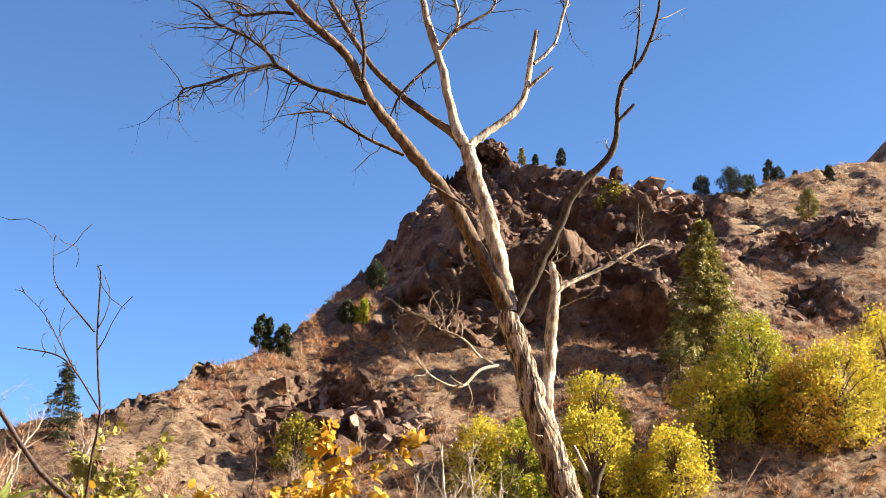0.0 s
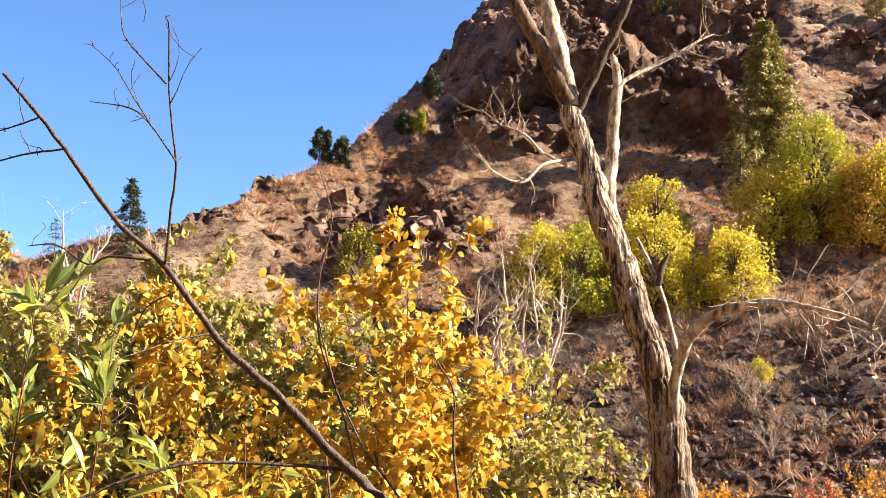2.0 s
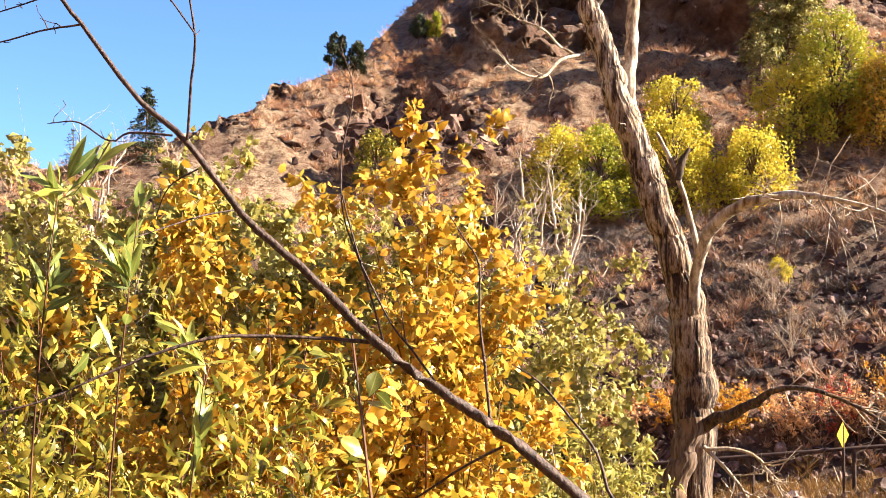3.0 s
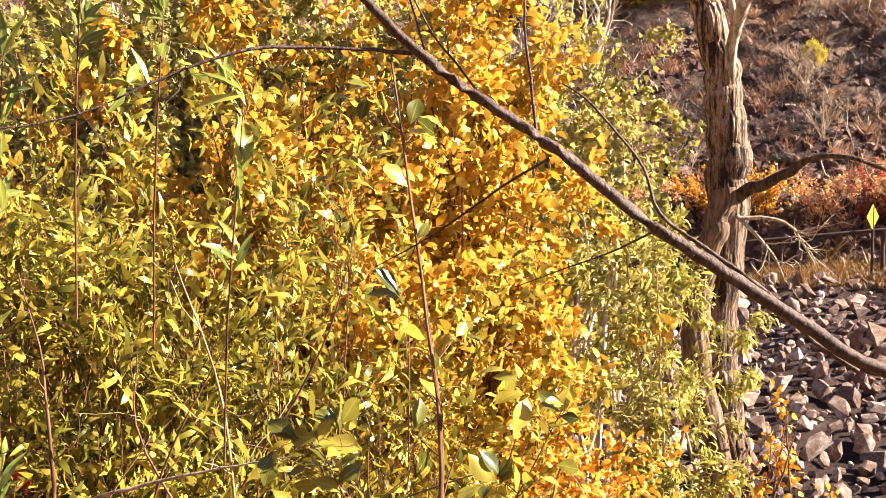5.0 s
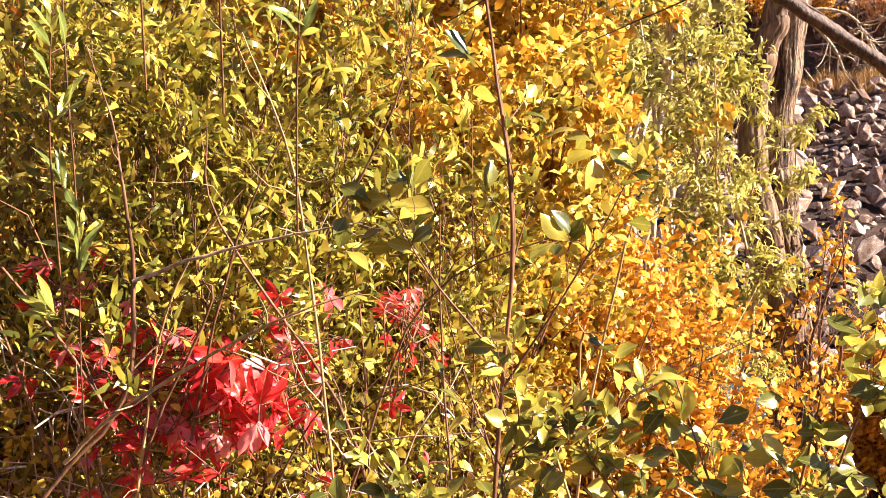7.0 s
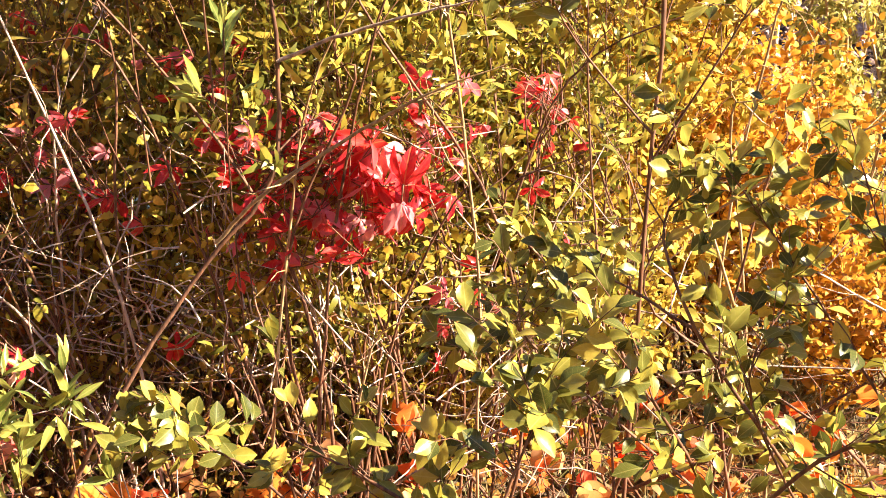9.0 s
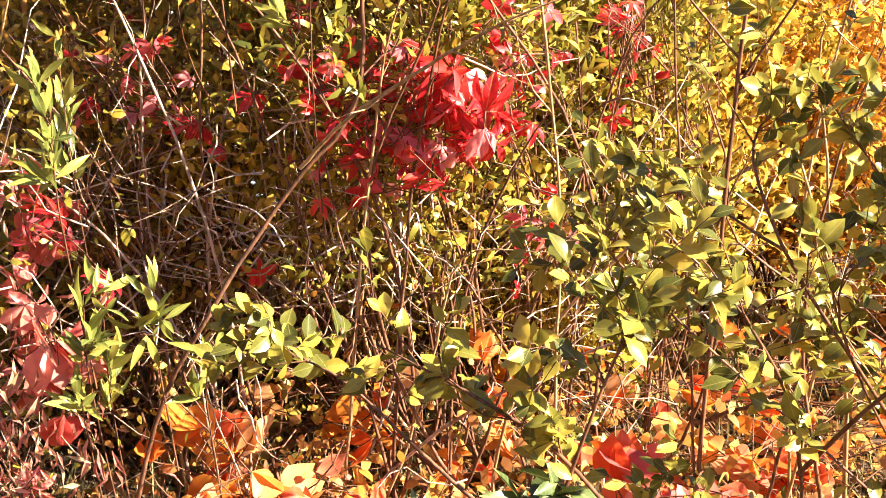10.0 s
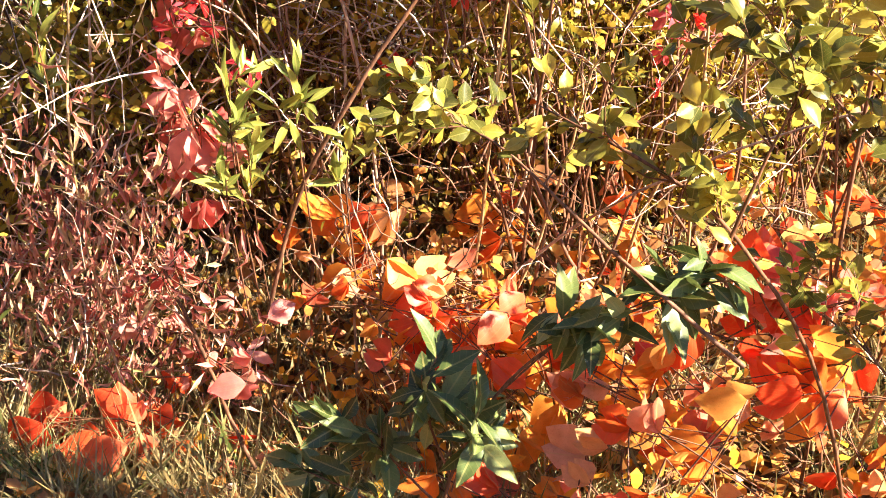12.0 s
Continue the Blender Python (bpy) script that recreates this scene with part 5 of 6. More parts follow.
shrub("trunk_willow", (0.28, 7.4, ground_at(0.28, 7.4)), 3.9, 0.3, "slender pale olive willow beside the bare trunk", "willow", COLUMN, TAN_TWIG, 9500, 0.07, 275, stems=9, twigs=14, twig=0.45, shape=LONG_LEAF, start=0.15, droop=0.9)
shrub("trunk_vine", (0.75, 8.15, ground_at(0.75, 8.15)), 1.7, 0.45, "orange-leaved vine climbing round the trunk", "vine", AMBER, TWIG, 320, 0.06, 276, stems=7, twigs=10, twig=0.35)
shrub("trunk_vine", (1.7, 8.6, ground_at(1.7, 8.6)), 1.3, 0.7, "low orange-yellow bush on the creek bank", "vine", AMBER, TWIG, 2200, 0.07, 277, stems=9, twigs=10, twig=0.35)
shrub("trunk_vine", (1.12, 8.3, ground_at(1.12, 8.3)), 2.9, 0.15, "orange-leaved vine climbing round the trunk", "vine", AMBER, TWIG, 380, 0.055, 278, stems=5, twigs=10, twig=0.25)
for i, (x, y, tall, wide) in enumerate(((1.55, 8.7, 1.5, 0.5), (2.1, 8.9, 1.6, 0.6), (1.8, 9.3, 1.4, 0.5))):
    shrub("bank_bush", (x, y, ground_at(x, y)), tall, wide, "dense orange-yellow bush on the far creek bank", "bush", AMBER, TWIG, 5200, 0.05, 280 + i, stems=12, twigs=12, twig=0.3, start=0.1, group="orange bushes on the far bank")

# ---- near shrubs ----
for i, (x, y, tall, wide, mat, n, size, label) in enumerate((
        (-0.8, 4.8, 3.8, 0.7, GOLD, 20000, 0.046, "golden birch shrub with small pointed leaves"), (-2.1, 5.1, 3.2, 1.0, GOLD, 17000, 0.046, "golden birch shrub with small pointed leaves"),
        (-0.6, 5.1, 3.75, 0.45, GOLD, 13000, 0.046, "golden-orange birch shrub leaning over the bank"), (-0.5, 5.9, 2.1, 0.45, AMBER, 9000, 0.046, "amber birch shrub on the creek bank"),
        (-3.4, 4.9, 2.9, 0.9, GOLD, 13000, 0.046, "golden birch shrub with small pointed leaves"), (-1.5, 4.0, 2.6, 0.85, OLIVE, 18000, 0.042, "olive and yellow birch shrub in the thicket"),
        (-1.4, 4.6, 3.5, 0.75, GOLD, 15000, 0.046, "golden birch shrub with small pointed leaves"), (-0.75, 4.2, 2.1, 0.6, HONEY, 13000, 0.042, "low olive and yellow birch shrub"), (-2.6, 3.9, 2.5, 0.8, OLIVE, 15000, 0.042, "olive and yellow birch shrub in the thicket"),
        (0.05, 5.1, 1.3, 0.4, AMBER, 5000, 0.042, "low amber birch shrub on the bank"), (-1.2, 4.4, 3.25, 0.6, GOLD, 11000, 0.046, "golden birch shrub with small pointed leaves"), (-0.4, 4.9, 1.5, 0.45, AMBER, 8000, 0.042, "low amber birch shrub on the bank"), (0.3, 4.7, 0.6, 0.35, AMBER, 4500, 0.042, "low amber birch shrub on the bank"))):
    shrub("birch_shrub", (x, y, ground_at(x, y)), tall, wide, label, "shrub", mat, TWIG, int(n * (1.05 if mat is GOLD else 0.76)), size * 1.02, 300 + i, stems=12, twigs=14, twig=0.5, start=0.16 if x > -1 else 0.12, stem_r=0.007 if x > -1 else 0.011, twig_r=0.003, root=0.14, group="birch shrubs")
for i, (x, y, tall, wide, n) in enumerate(((-1.3, 2.95, 2.95, 0.4, 2100), (-1.55, 3.1, 2.5, 0.5, 1900), (-2.3, 3.0, 2.5, 0.6, 1700), (-1.3, 3.7, 2.2, 0.45, 1200), (-1.05, 3.2, 2.95, 0.4, 1700), (-1.7, 3.3, 2.75, 0.5, 2000), (-2.2, 3.5, 2.7, 0.55, 1900), (-0.75, 3.4, 2.3, 0.35, 1100))):
    shrub("willow_shrub", (x, y, ground_at(x, y)), tall, wide, "green willow shrub with long narrow leaves", "willow", RUSSET if x < -2 else WILLOW, TWIG, int(n * 1.5), 0.058, 310 + i, stem_r=0.005, twig_r=0.0022, root=0.16, stems=10, twigs=12, twig=0.4, shape=LONG_LEAF, start=0.5 if i in (0, 4, 5, 6) else 0.25, droop=0.0, lift=0.6, out=0.55, group="willow shrubs")
for i, (x, y, tall, wide, n) in enumerate(((-1.15, 3.7, 1.0, 0.6, 4000), (-1.8, 3.4, 1.4, 0.6, 3000), (-2.6, 3.2, 1.3, 0.6, 3500), (-3.5, 3.4, 1.8, 0.7, 6000), (-3.2, 2.6, 1.2, 0.5, 4000), (-2.0, 4.2, 1.5, 0.6, 5000), (-2.75, 3.1, 2.0, 0.5, 7500), (-3.2, 3.5, 2.0, 0.5, 7000))):
    shrub("low_shrub", (x, y, ground_at(x, y)), tall, wide, "low yellow-green shrub with small round leaves", "shrub", HONEY if x > -1.2 else OLIVE, TWIG, int(n * (1 if x > -1.2 else 0.55)), 0.034 if x > -1.2 else 0.04, 320 + i, stems=11, twigs=14, twig=0.35, start=0.1, stem_r=0.007, twig_r=0.003, group="low shrubs")

# ---- stems, creeper and saplings ----
rng = np.random.default_rng(13)
SCARLET = leaf_material("scarlet_leaf", [(0.0, (0.72, 0.05, 0.02)), (0.5, (0.82, 0.12, 0.03)), (1.0, (0.85, 0.25, 0.12))], single=True, glow=0.5, spots=(0.5, 0.2, 0.1))


def palmate(seed, droop):
    """Five toothed leaflets from one stalk."""
    r = np.random.default_rng(seed)
    pieces = []
    for k, a in enumerate((-2.1, -1.05, 0.0, 1.05, 2.1)):
        v, f = leaf_shape(0.37, 6, 0.28, 0.3, 0.58, 2, 0.06)
        ln = (0.72, 0.95, 1.0, 0.95, 0.72)[k] * (0.85 + 0.3 * r.random())
        m3 = np.array((Matrix.Rotation(a + r.normal(0, 0.12), 3, "Z") @ Matrix.Rotation(-droop * (0.6 + 0.8 * r.random()), 3, "X") @ Matrix.Rotation(r.normal(0, 0.25), 3, "Y")))
        pieces.append(((v * ln) @ m3.T, f))
    return joined(pieces)


def triple(seed, droop):
    """Three broad drooping leaflets from one stalk."""
    r = np.random.default_rng(seed)
    pieces = []
    for k, a in enumerate((-1.0, 0.0, 1.0)):
        v, f = leaf_shape(0.78, 7, 0.2, 0.32, 0.5, 2, 0.03)
        m3 = np.array((Matrix.Rotation(a + r.normal(0, 0.18), 3, "Z") @ Matrix.Rotation(-droop * (0.6 + 0.8 * r.random()), 3, "X") @ Matrix.Rotation(r.normal(0, 0.3), 3, "Y")))
        pieces.append(((v * (0.8 + 0.3 * r.random())) @ m3.T, f))
    return joined(pieces)


TRIPLES = [triple(50 + i, (0.7, 1.1, 1.5)[i % 3]) for i in range(8)]
PALMS = [palmate(i, (0.25, 0.5, 0.8, 1.1)[i % 4]) for i in range(8)]


def leaf_part(parent, mesh, at, direction, normal, size, name="leaf", stem=None):
    ob = part(name, mesh, stem or parent)
    fr = turned(np.array([direction], float), np.array([normal], float))[0]
    ob.matrix_basis = Matrix.Translation(np.asarray(at) - np.array(parent.location)) @ Matrix(fr.tolist()).to_4x4() @ Matrix.Scale(size, 4)
    return ob


def stem_thing(name, runs, material, label, category, group="", wobble=0.3, sides=8):
    at = np.array(runs[0][0][:3])
    ob = thing(name, None, label, category, group, at=at)
    out = []
    for p in runs:
        run = refined(p, 5, wobble, rng)
        local = run - np.array([*at, 0])
        part("stem", np_mesh("stem", *tubes([local], sides, 0.04, rng), material, True), ob)
        out.append(run)
    return ob, out


def gz_(x, y, up=0.0):
    return (x, y, ground_at(x, y) + up)


# creeper: red and orange five-fingered leaves hung through the thicket
def creeper(name, centre, radius, count, size, mat, label, seed, normal=(0.7, -0.55, 0.5), jitter=0.4, droop=0.6, stem=True, group="creeper", shapes=PALMS):
    r = np.random.default_rng(seed)
    meshes = [np_mesh("leaf", v, f, mat, True) for v, f in shapes]
    ob = thing(name, None, label, "creeper", group, at=centre)
    at = np.array(centre) + r.normal(0, 1, (count, 3)) * np.array(radius)
    for q in at:
        d = unit(r.normal(0, 0.6, 3) + np.array([0, -0.3, -droop]))
        nrm = unit(np.array(normal) + r.normal(0, jitter, 3))
        leaf_part(ob, meshes[r.integers(0, len(meshes))], q, d, nrm, size * (0.6 + 0.7 * r.random()))
    if stem:
        order = at[np.argsort(at[:, 0] + 0.4 * r.normal(0, 1, count))]
        runs = [refined([(*p, 0.002) for p in order[k::3][:14]], 4, 0.5, r) - np.array([*centre, 0]) for k in range(3) if len(order[k::3]) > 2]
        stalks = [np.array([(*(a - np.array(centre)), 0.0011), (*(b - np.array(centre)), 0.0016)]) for a, b in zip(order[:-1], order[1:]) if np.linalg.norm(a - b) < 0.25]
        part("vine_stem", np_mesh("vine_stem", *tubes(runs + stalks, 5), TWIG, True), ob)
    return ob


RED_BITS = (((-1.22, 2.58, 0.09), (0.14, 0.07, 0.09), 80, 0.066), ((-1.08, 2.5, 0.19), (0.04, 0.03, 0.03), 5, 0.1), ((-1.0, 2.52, 0.12), (0.05, 0.04, 0.03), 6, 0.085), ((-1.42, 2.65, 0.17), (0.1, 0.06, 0.06), 26, 0.06), ((-0.72, 2.8, 0.24), (0.05, 0.06, 0.1), 16, 0.045), ((-0.98, 2.7, 0.2), (0.07, 0.05, 0.06), 14, 0.055),
            ((-1.97, 2.62, 0.1), (0.1, 0.05, 0.08), 18, 0.06), ((-1.66, 2.55, -0.36), (0.01, 0.01, 0.01), 2, 0.09), ((-0.9, 2.6, -0.22), (0.05, 0.04, 0.05), 7, 0.055), ((-2.1, 2.9, 0.5), (0.1, 0.1, 0.16), 8, 0.05), ((-1.6, 2.75, 0.33), (0.06, 0.04, 0.06), 10, 0.05), ((-2.08, 2.3, -0.18), (0.06, 0.04, 0.06), 8, 0.065))
for i, (c, rad, n, size) in enumerate(RED_BITS):
    creeper("red_creeper", c, rad, int(n * 1.2), size, RED, "scarlet creeper leaves hanging in the thicket", 400 + i, stem=n > 3, jitter=0.65)
for i, (c, rad, n, size) in enumerate((((-2.16, 2.25, -0.42), (0.06, 0.03, 0.07), 9, 0.1), ((-2.02, 2.1, -0.42), (0.05, 0.03, 0.08), 9, 0.1), ((-2.2, 2.4, -0.22), (0.05, 0.03, 0.1), 9, 0.085), ((-2.1, 1.95, -0.85), (0.12, 0.05, 0.1), 22, 0.06), ((-1.82, 1.85, -0.9), (0.05, 0.05, 0.06), 7, 0.07), ((-0.46, 1.92, -0.52), (0.05, 0.03, 0.05), 8, 0.1))):
    creeper("rose_creeper", c, rad, n, size, ROSE, "rose-pink creeper leaves fading near the ground", 420 + i, shapes=PALMS if i in (0, 3) else TRIPLES)
for i, (c, rad, n, size) in enumerate((((-2.1, 1.62, -1.02), (0.09, 0.03, 0.035), 12, 0.1), ((-2.0, 1.76, -1.06), (0.07, 0.04, 0.04), 9, 0.09), ((-1.28, 2.05, -0.76), (0.07, 0.04, 0.06), 10, 0.105), ((-0.53, 2.0, -0.64), (0.09, 0.06, 0.08), 14, 0.1))):
    creeper("scarlet_creeper", c, rad, n, size, SCARLET, "scarlet-orange creeper leaves low on the bank", 480 + i, normal=(0.6, -0.7, 0.3), droop=1.4, jitter=0.5, shapes=TRIPLES)
for i, (c, rad, n, size) in enumerate((((-1.47, 2.02, -0.8), (0.1, 0.05, 0.066), 20, 0.066), ((-1.4, 2.35, -0.92), (0.12, 0.08, 0.066), 18, 0.07), ((-0.85, 2.0, -0.92), (0.18, 0.1, 0.09), 26, 0.07), ((-0.55, 1.8, -0.68), (0.1, 0.07, 0.07), 16, 0.066), ((-1.1, 2.25, -0.98), (0.2, 0.12, 0.07), 26, 0.066), ((-1.75, 2.3, -0.8), (0.08, 0.06, 0.1), 14, 0.07),
                                       ((-1.75, 1.75, -1.1), (0.2, 0.08, 0.04), 14, 0.062), ((-0.9, 1.7, -1.02), (0.25, 0.1, 0.06), 28, 0.066), ((-0.65, 1.62, -0.72), (0.1, 0.06, 0.066), 14, 0.062), ((-0.2, 2.1, -0.95), (0.15, 0.12, 0.1), 20, 0.066), ((-1.45, 2.75, -0.95), (0.25, 0.1, 0.13), 24, 0.062), ((-0.35, 3.1, -1.05), (0.25, 0.15, 0.066), 26, 0.065), ((0.15, 3.4, -1.1), (0.25, 0.2, 0.066), 24, 0.065), ((0.0, 4.0, -1.2), (0.35, 0.25, 0.06), 26, 0.065), ((-0.7, 3.2, -1.1), (0.3, 0.2, 0.07), 26, 0.065))):
    creeper("orange_creeper", c, rad, int(n * 1.1), size * 1.45, ORANGE, "glowing orange creeper leaves over the ground", 440 + i, normal=(0.6, -0.65, 0.4), droop=1.3, jitter=0.55, shapes=TRIPLES)

# upright stems through the thicket
STEMS = (([(*gz_(-0.85, 2.4), 0.008), (-0.82, 2.4, -0.5, 0.006), (-0.8, 2.4, -0.06, 0.0055), (-0.84, 2.4, 0.51, 0.005), (-0.88, 2.4, 0.75, 0.004), (-0.96, 2.4, 0.97, 0.002)], TAN_TWIG, "straight grey-brown stem with a pale knot"),
         ([(*gz_(-0.5, 2.3), 0.008), (-0.46, 2.3, -0.55, 0.0075), (-0.41, 2.3, 0.18, 0.006), (-0.38, 2.3, 0.59, 0.005), (-0.42, 2.3, 0.95, 0.004), (-0.48, 2.3, 1.38, 0.002)], TWIG, "tall red-brown sapling stem"),
         ([(*gz_(-0.45, 2.3), 0.006), (-0.48, 2.3, -0.6, 0.005), (-0.5, 2.3, -0.19, 0.0045), (-0.53, 2.3, 0.3, 0.0035), (-0.53, 2.3, 0.64, 0.0015)], TWIG, "thin dark stem in the thicket"),
         ([(*gz_(-2.0, 2.1), 0.01), (-1.8, 2.17, -0.62, 0.0095), (-1.62, 2.2, -0.31, 0.009), (-1.42, 2.3, -0.02, 0.008), (-1.26, 2.35, 0.17, 0.009), (-1.22, 2.35, 0.44, 0.008), (-1.24, 2.36, 0.75, 0.004), (-1.3, 2.38, 0.95, 0.002)], TWIG, "crooked brown stem with a pale knee"),
         ([(*gz_(-1.25, 3.8), 0.016), (-1.3, 3.8, 0.05, 0.014), (-1.15, 3.8, 0.32, 0.012), (-1.06, 3.8, 0.46, 0.009), (-0.95, 3.8, 0.7, 0.004)], TWIG, "dark forked shrub stem"),
         ([(-1.39, 2.3, 0.03, 0.007), (-1.26, 2.3, 0.15, 0.0065), (-1.02, 2.3, 0.3, 0.006), (-0.87, 2.3, 0.38, 0.004), (-0.7, 2.32, 0.44, 0.002)], TAN_TWIG, "tan branch arching across red leaves"),
         ([(-1.22, 2.35, 0.44, 0.007), (-1.05, 2.35, 0.5, 0.006), (-0.85, 2.35, 0.55, 0.004), (-0.7, 2.35, 0.58, 0.002)], GREY_TWIG, "pale bare twig from a kneed stem"),
         ([(*gz_(-1.9, 2.6), 0.008), (-1.86, 2.65, -0.4, 0.007), (-1.8, 2.7, -0.05, 0.006), (-1.755, 2.71, 0.08, 0.005), (-1.7, 2.72, 0.05, 0.004), (-1.68, 2.7, -0.2, 0.002)], GREY_TWIG, "bleached stem bent over in an arch"),
         ([(*gz_(-2.55, 2.1), 0.008), (-2.5, 2.2, -0.8, 0.007), (-2.42, 2.25, -0.35, 0.006), (-2.38, 2.3, 0.1, 0.004), (-2.36, 2.3, 0.5, 0.002)], GREY_TWIG, "pale upright stem beside faded leaves"),
         ([(*gz_(-2.1, 1.75), 0.007), (-2.25, 1.9, -0.8, 0.006), (-2.32, 2.0, -0.4, 0.0055), (-2.3, 2.1, 0.0, 0.004), (-2.25, 2.1, 0.4, 0.002)], TAN_TWIG, "pinkish-tan stem near the ground"),
         ([(*gz_(-1.68, 1.68), 0.009), (-1.8, 1.75, -0.98, 0.008), (-1.9, 1.83, -0.87, 0.008), (-2.03, 1.92, -0.74, 0.006), (-2.1, 1.95, -0.62, 0.003)], TWIG, "weathered stick leaning in the grass"),
         ([(*gz_(-1.75, 2.3), 0.006), (-1.72, 2.3, -0.9, 0.0055), (-1.73, 2.3, -0.6, 0.005), (-1.72, 2.32, -0.4, 0.003)], GREY_TWIG, "short bleached stick standing upright"),
         ([(*gz_(-1.48, 2.1), 0.004), (-1.5, 2.1, -0.9, 0.004), (-1.55, 2.12, -0.72, 0.0035), (-1.62, 2.15, -0.55, 0.003), (-1.66, 2.2, -0.42, 0.002)], GREY_TWIG, "thin white bent stalk above orange leaves"),
         ([(*gz_(-0.1, 2.4), 0.008), (-0.2, 2.35, -0.7, 0.007), (-0.25, 2.3, -0.3, 0.006), (-0.2, 2.3, 0.1, 0.004), (-0.1, 2.3, 0.4, 0.002)], TWIG, "red-brown sapling stem on the bank"),
         ([(-0.55, 3.0, -0.95, 0.009), (-0.3, 2.95, -0.8, 0.009), (-0.05, 2.9, -0.62, 0.008), (0.1, 2.88, -0.5, 0.004)], TWIG, "dark stick slanting over the litter"))
stem_runs = []
for p, mat, label in STEMS:
    p = [(*q[:3], q[3] * 0.66) for q in p]
    ob, runs = stem_thing("bare_sapling", [p], mat, label, "sapling", "bare saplings in the thicket")
    sp = spurs(runs[0], 6, 0.22, 0.0026, rng, lift=0.3, start=0.3)
    for q in sp:
        part("twig", np_mesh("twig", *tubes([q - np.array([*ob.location, 0])], 5), mat, True), ob)
    stem_runs.append((runs[0], sp))

# thin arching stems through the thicket
r = np.random.default_rng(515)
for i in range(34):
    x, y = (r.uniform(-2.3, -0.9), r.uniform(2.45, 2.95)) if i < 25 else (r.uniform(-0.9, 0.1), r.uniform(2.3, 3.0))
    tall, side, bow = r.uniform(1.1, 2.3), r.normal(0.1, 0.45), r.normal(0, 0.2)
    g = ground_at(x, y)
    p = [(x, y, g - 0.03, 0.0055), (x + side * 0.25 + bow, y, g + tall * 0.3, 0.005), (x + side * 0.55 + bow, y - 0.03, g + tall * 0.62, 0.004), (x + side * 0.9, y - 0.05, g + tall * 0.88, 0.0028), (x + side * 1.35, y - 0.05, g + tall * r.uniform(0.84, 1.04), 0.0012)]
    mat = (TWIG, TWIG, TAN_TWIG, GREY_TWIG)[i % 4]
    ob, runs = stem_thing("thicket_shoot", [p], mat, ("thin red-brown bare shoot in the thicket", "thin red-brown bare shoot in the thicket", "thin tan bare shoot in the thicket", "thin grey dead shoot in the thicket")[i % 4], "shoot", "shoots in the thicket", 0.5, 6)
    for q in spurs(runs[0], 5, 0.24, 0.002, r, lift=0.25, start=0.35):
        part("twig", np_mesh("twig", *tubes([q - np.array([*ob.location, 0])], 4), mat, True), ob)

# tangled dead twigs
for i, (c, rad, n, ln, mat) in enumerate((((-1.6, 2.65, -0.25), (0.3, 0.15, 0.2), 110, 0.34, GREY_TWIG), ((-1.75, 2.5, -0.65), (0.35, 0.15, 0.22), 90, 0.3, TWIG), ((-2.1, 2.75, -0.2), (0.35, 0.15, 0.3), 90, 0.38, TWIG), ((-2.5, 2.3, -0.35), (0.25, 0.12, 0.3), 80, 0.62, BLEACHED), ((-2.4, 2.0, -0.9), (0.28, 0.12, 0.16), 70, 0.3, GREY_TWIG),
                                          ((-0.8, 2.75, -0.5), (0.2, 0.12, 0.3), 60, 0.35, GREY_TWIG), ((-1.2, 2.2, -1.1), (0.5, 0.25, 0.06), 120, 0.2, TWIG), ((-1.65, 2.55, -0.2), (0.28, 0.1, 0.18), 40, 0.34, BLEACHED))):
    r = np.random.default_rng(500 + i)
    runs = []
    for _ in range(n):
        q = r.normal(0, 1, 3) * np.array(rad)
        d = unit(r.normal(0, 1, 3) + np.array([0.0, 0, 0.35]))
        pts = []
        for k in range(6):
            pts.append((*q, 0.0028 * (1 - 0.13 * k)))
            d = unit(d + r.normal(0, 0.28, 3))
            q = q + d * ln / 5
        runs.append(np.array(pts))
    thing("twig_tangle", np_mesh("twig_tangle", *tubes(runs, 5), mat, True), "tangle of dry bare twigs in the thicket", "twigs", "twig tangles", kind="stuff", at=c)

# poplar saplings with oval leaves
fine_green = [np_mesh("leaf", v, f, SAPLING, True) for v, f in (leaf_shape(0.58, 5, 0.2, c, 0.62, 2) for c in (0.08, 0.25, 0.5))]


def sapling(runs, count, size, label, seed, meshes, category="sapling", name="poplar_sapling", droop=0.1, twig_mat=TAN_TWIG, side=10, ln=0.19):
    r = np.random.default_rng(seed)
    ob, made_ = stem_thing(name, runs, twig_mat, label, category, "saplings", 0.2, 7)
    base = np.array([*ob.location, 0])
    shoots, owner = [], []
    stems = list(ob.children)
    for k, run in enumerate(made_):
        shoots += spurs(run[len(run) // 3:], side, ln, 0.0016, r, lift=0.3, spread=0.8)
        owner += [stems[k]] * side
    part("brushwood", np_mesh("twigs", *tubes([q - base for q in shoots], 5), twig_mat, True), ob, kind="stuff")
    allruns = shoots + [m_[len(m_) // 2:] for m_ in made_]
    for i in range(count):
        pick = r.integers(0, len(allruns))
        run = allruns[pick]
        s = (0.15 + 0.85 * r.random()) * (len(run) - 1)
        j = min(int(s), len(run) - 2)
        at = run[j, :3] + (run[j + 1, :3] - run[j, :3]) * (s - j)
        d = unit(unit(run[j + 1, :3] - run[j, :3]) * 0.8 + r.normal(0, 0.75, 3) + np.array([0, 0, -droop]))
        leaf_part(ob, meshes[r.integers(0, len(meshes))], at, d, unit(r.normal(0, 0.5, 3) + np.array([0.55, -0.3, 0.75])), size * (0.6 + 0.65 * r.random()), stem=(owner + stems)[pick])
    return ob


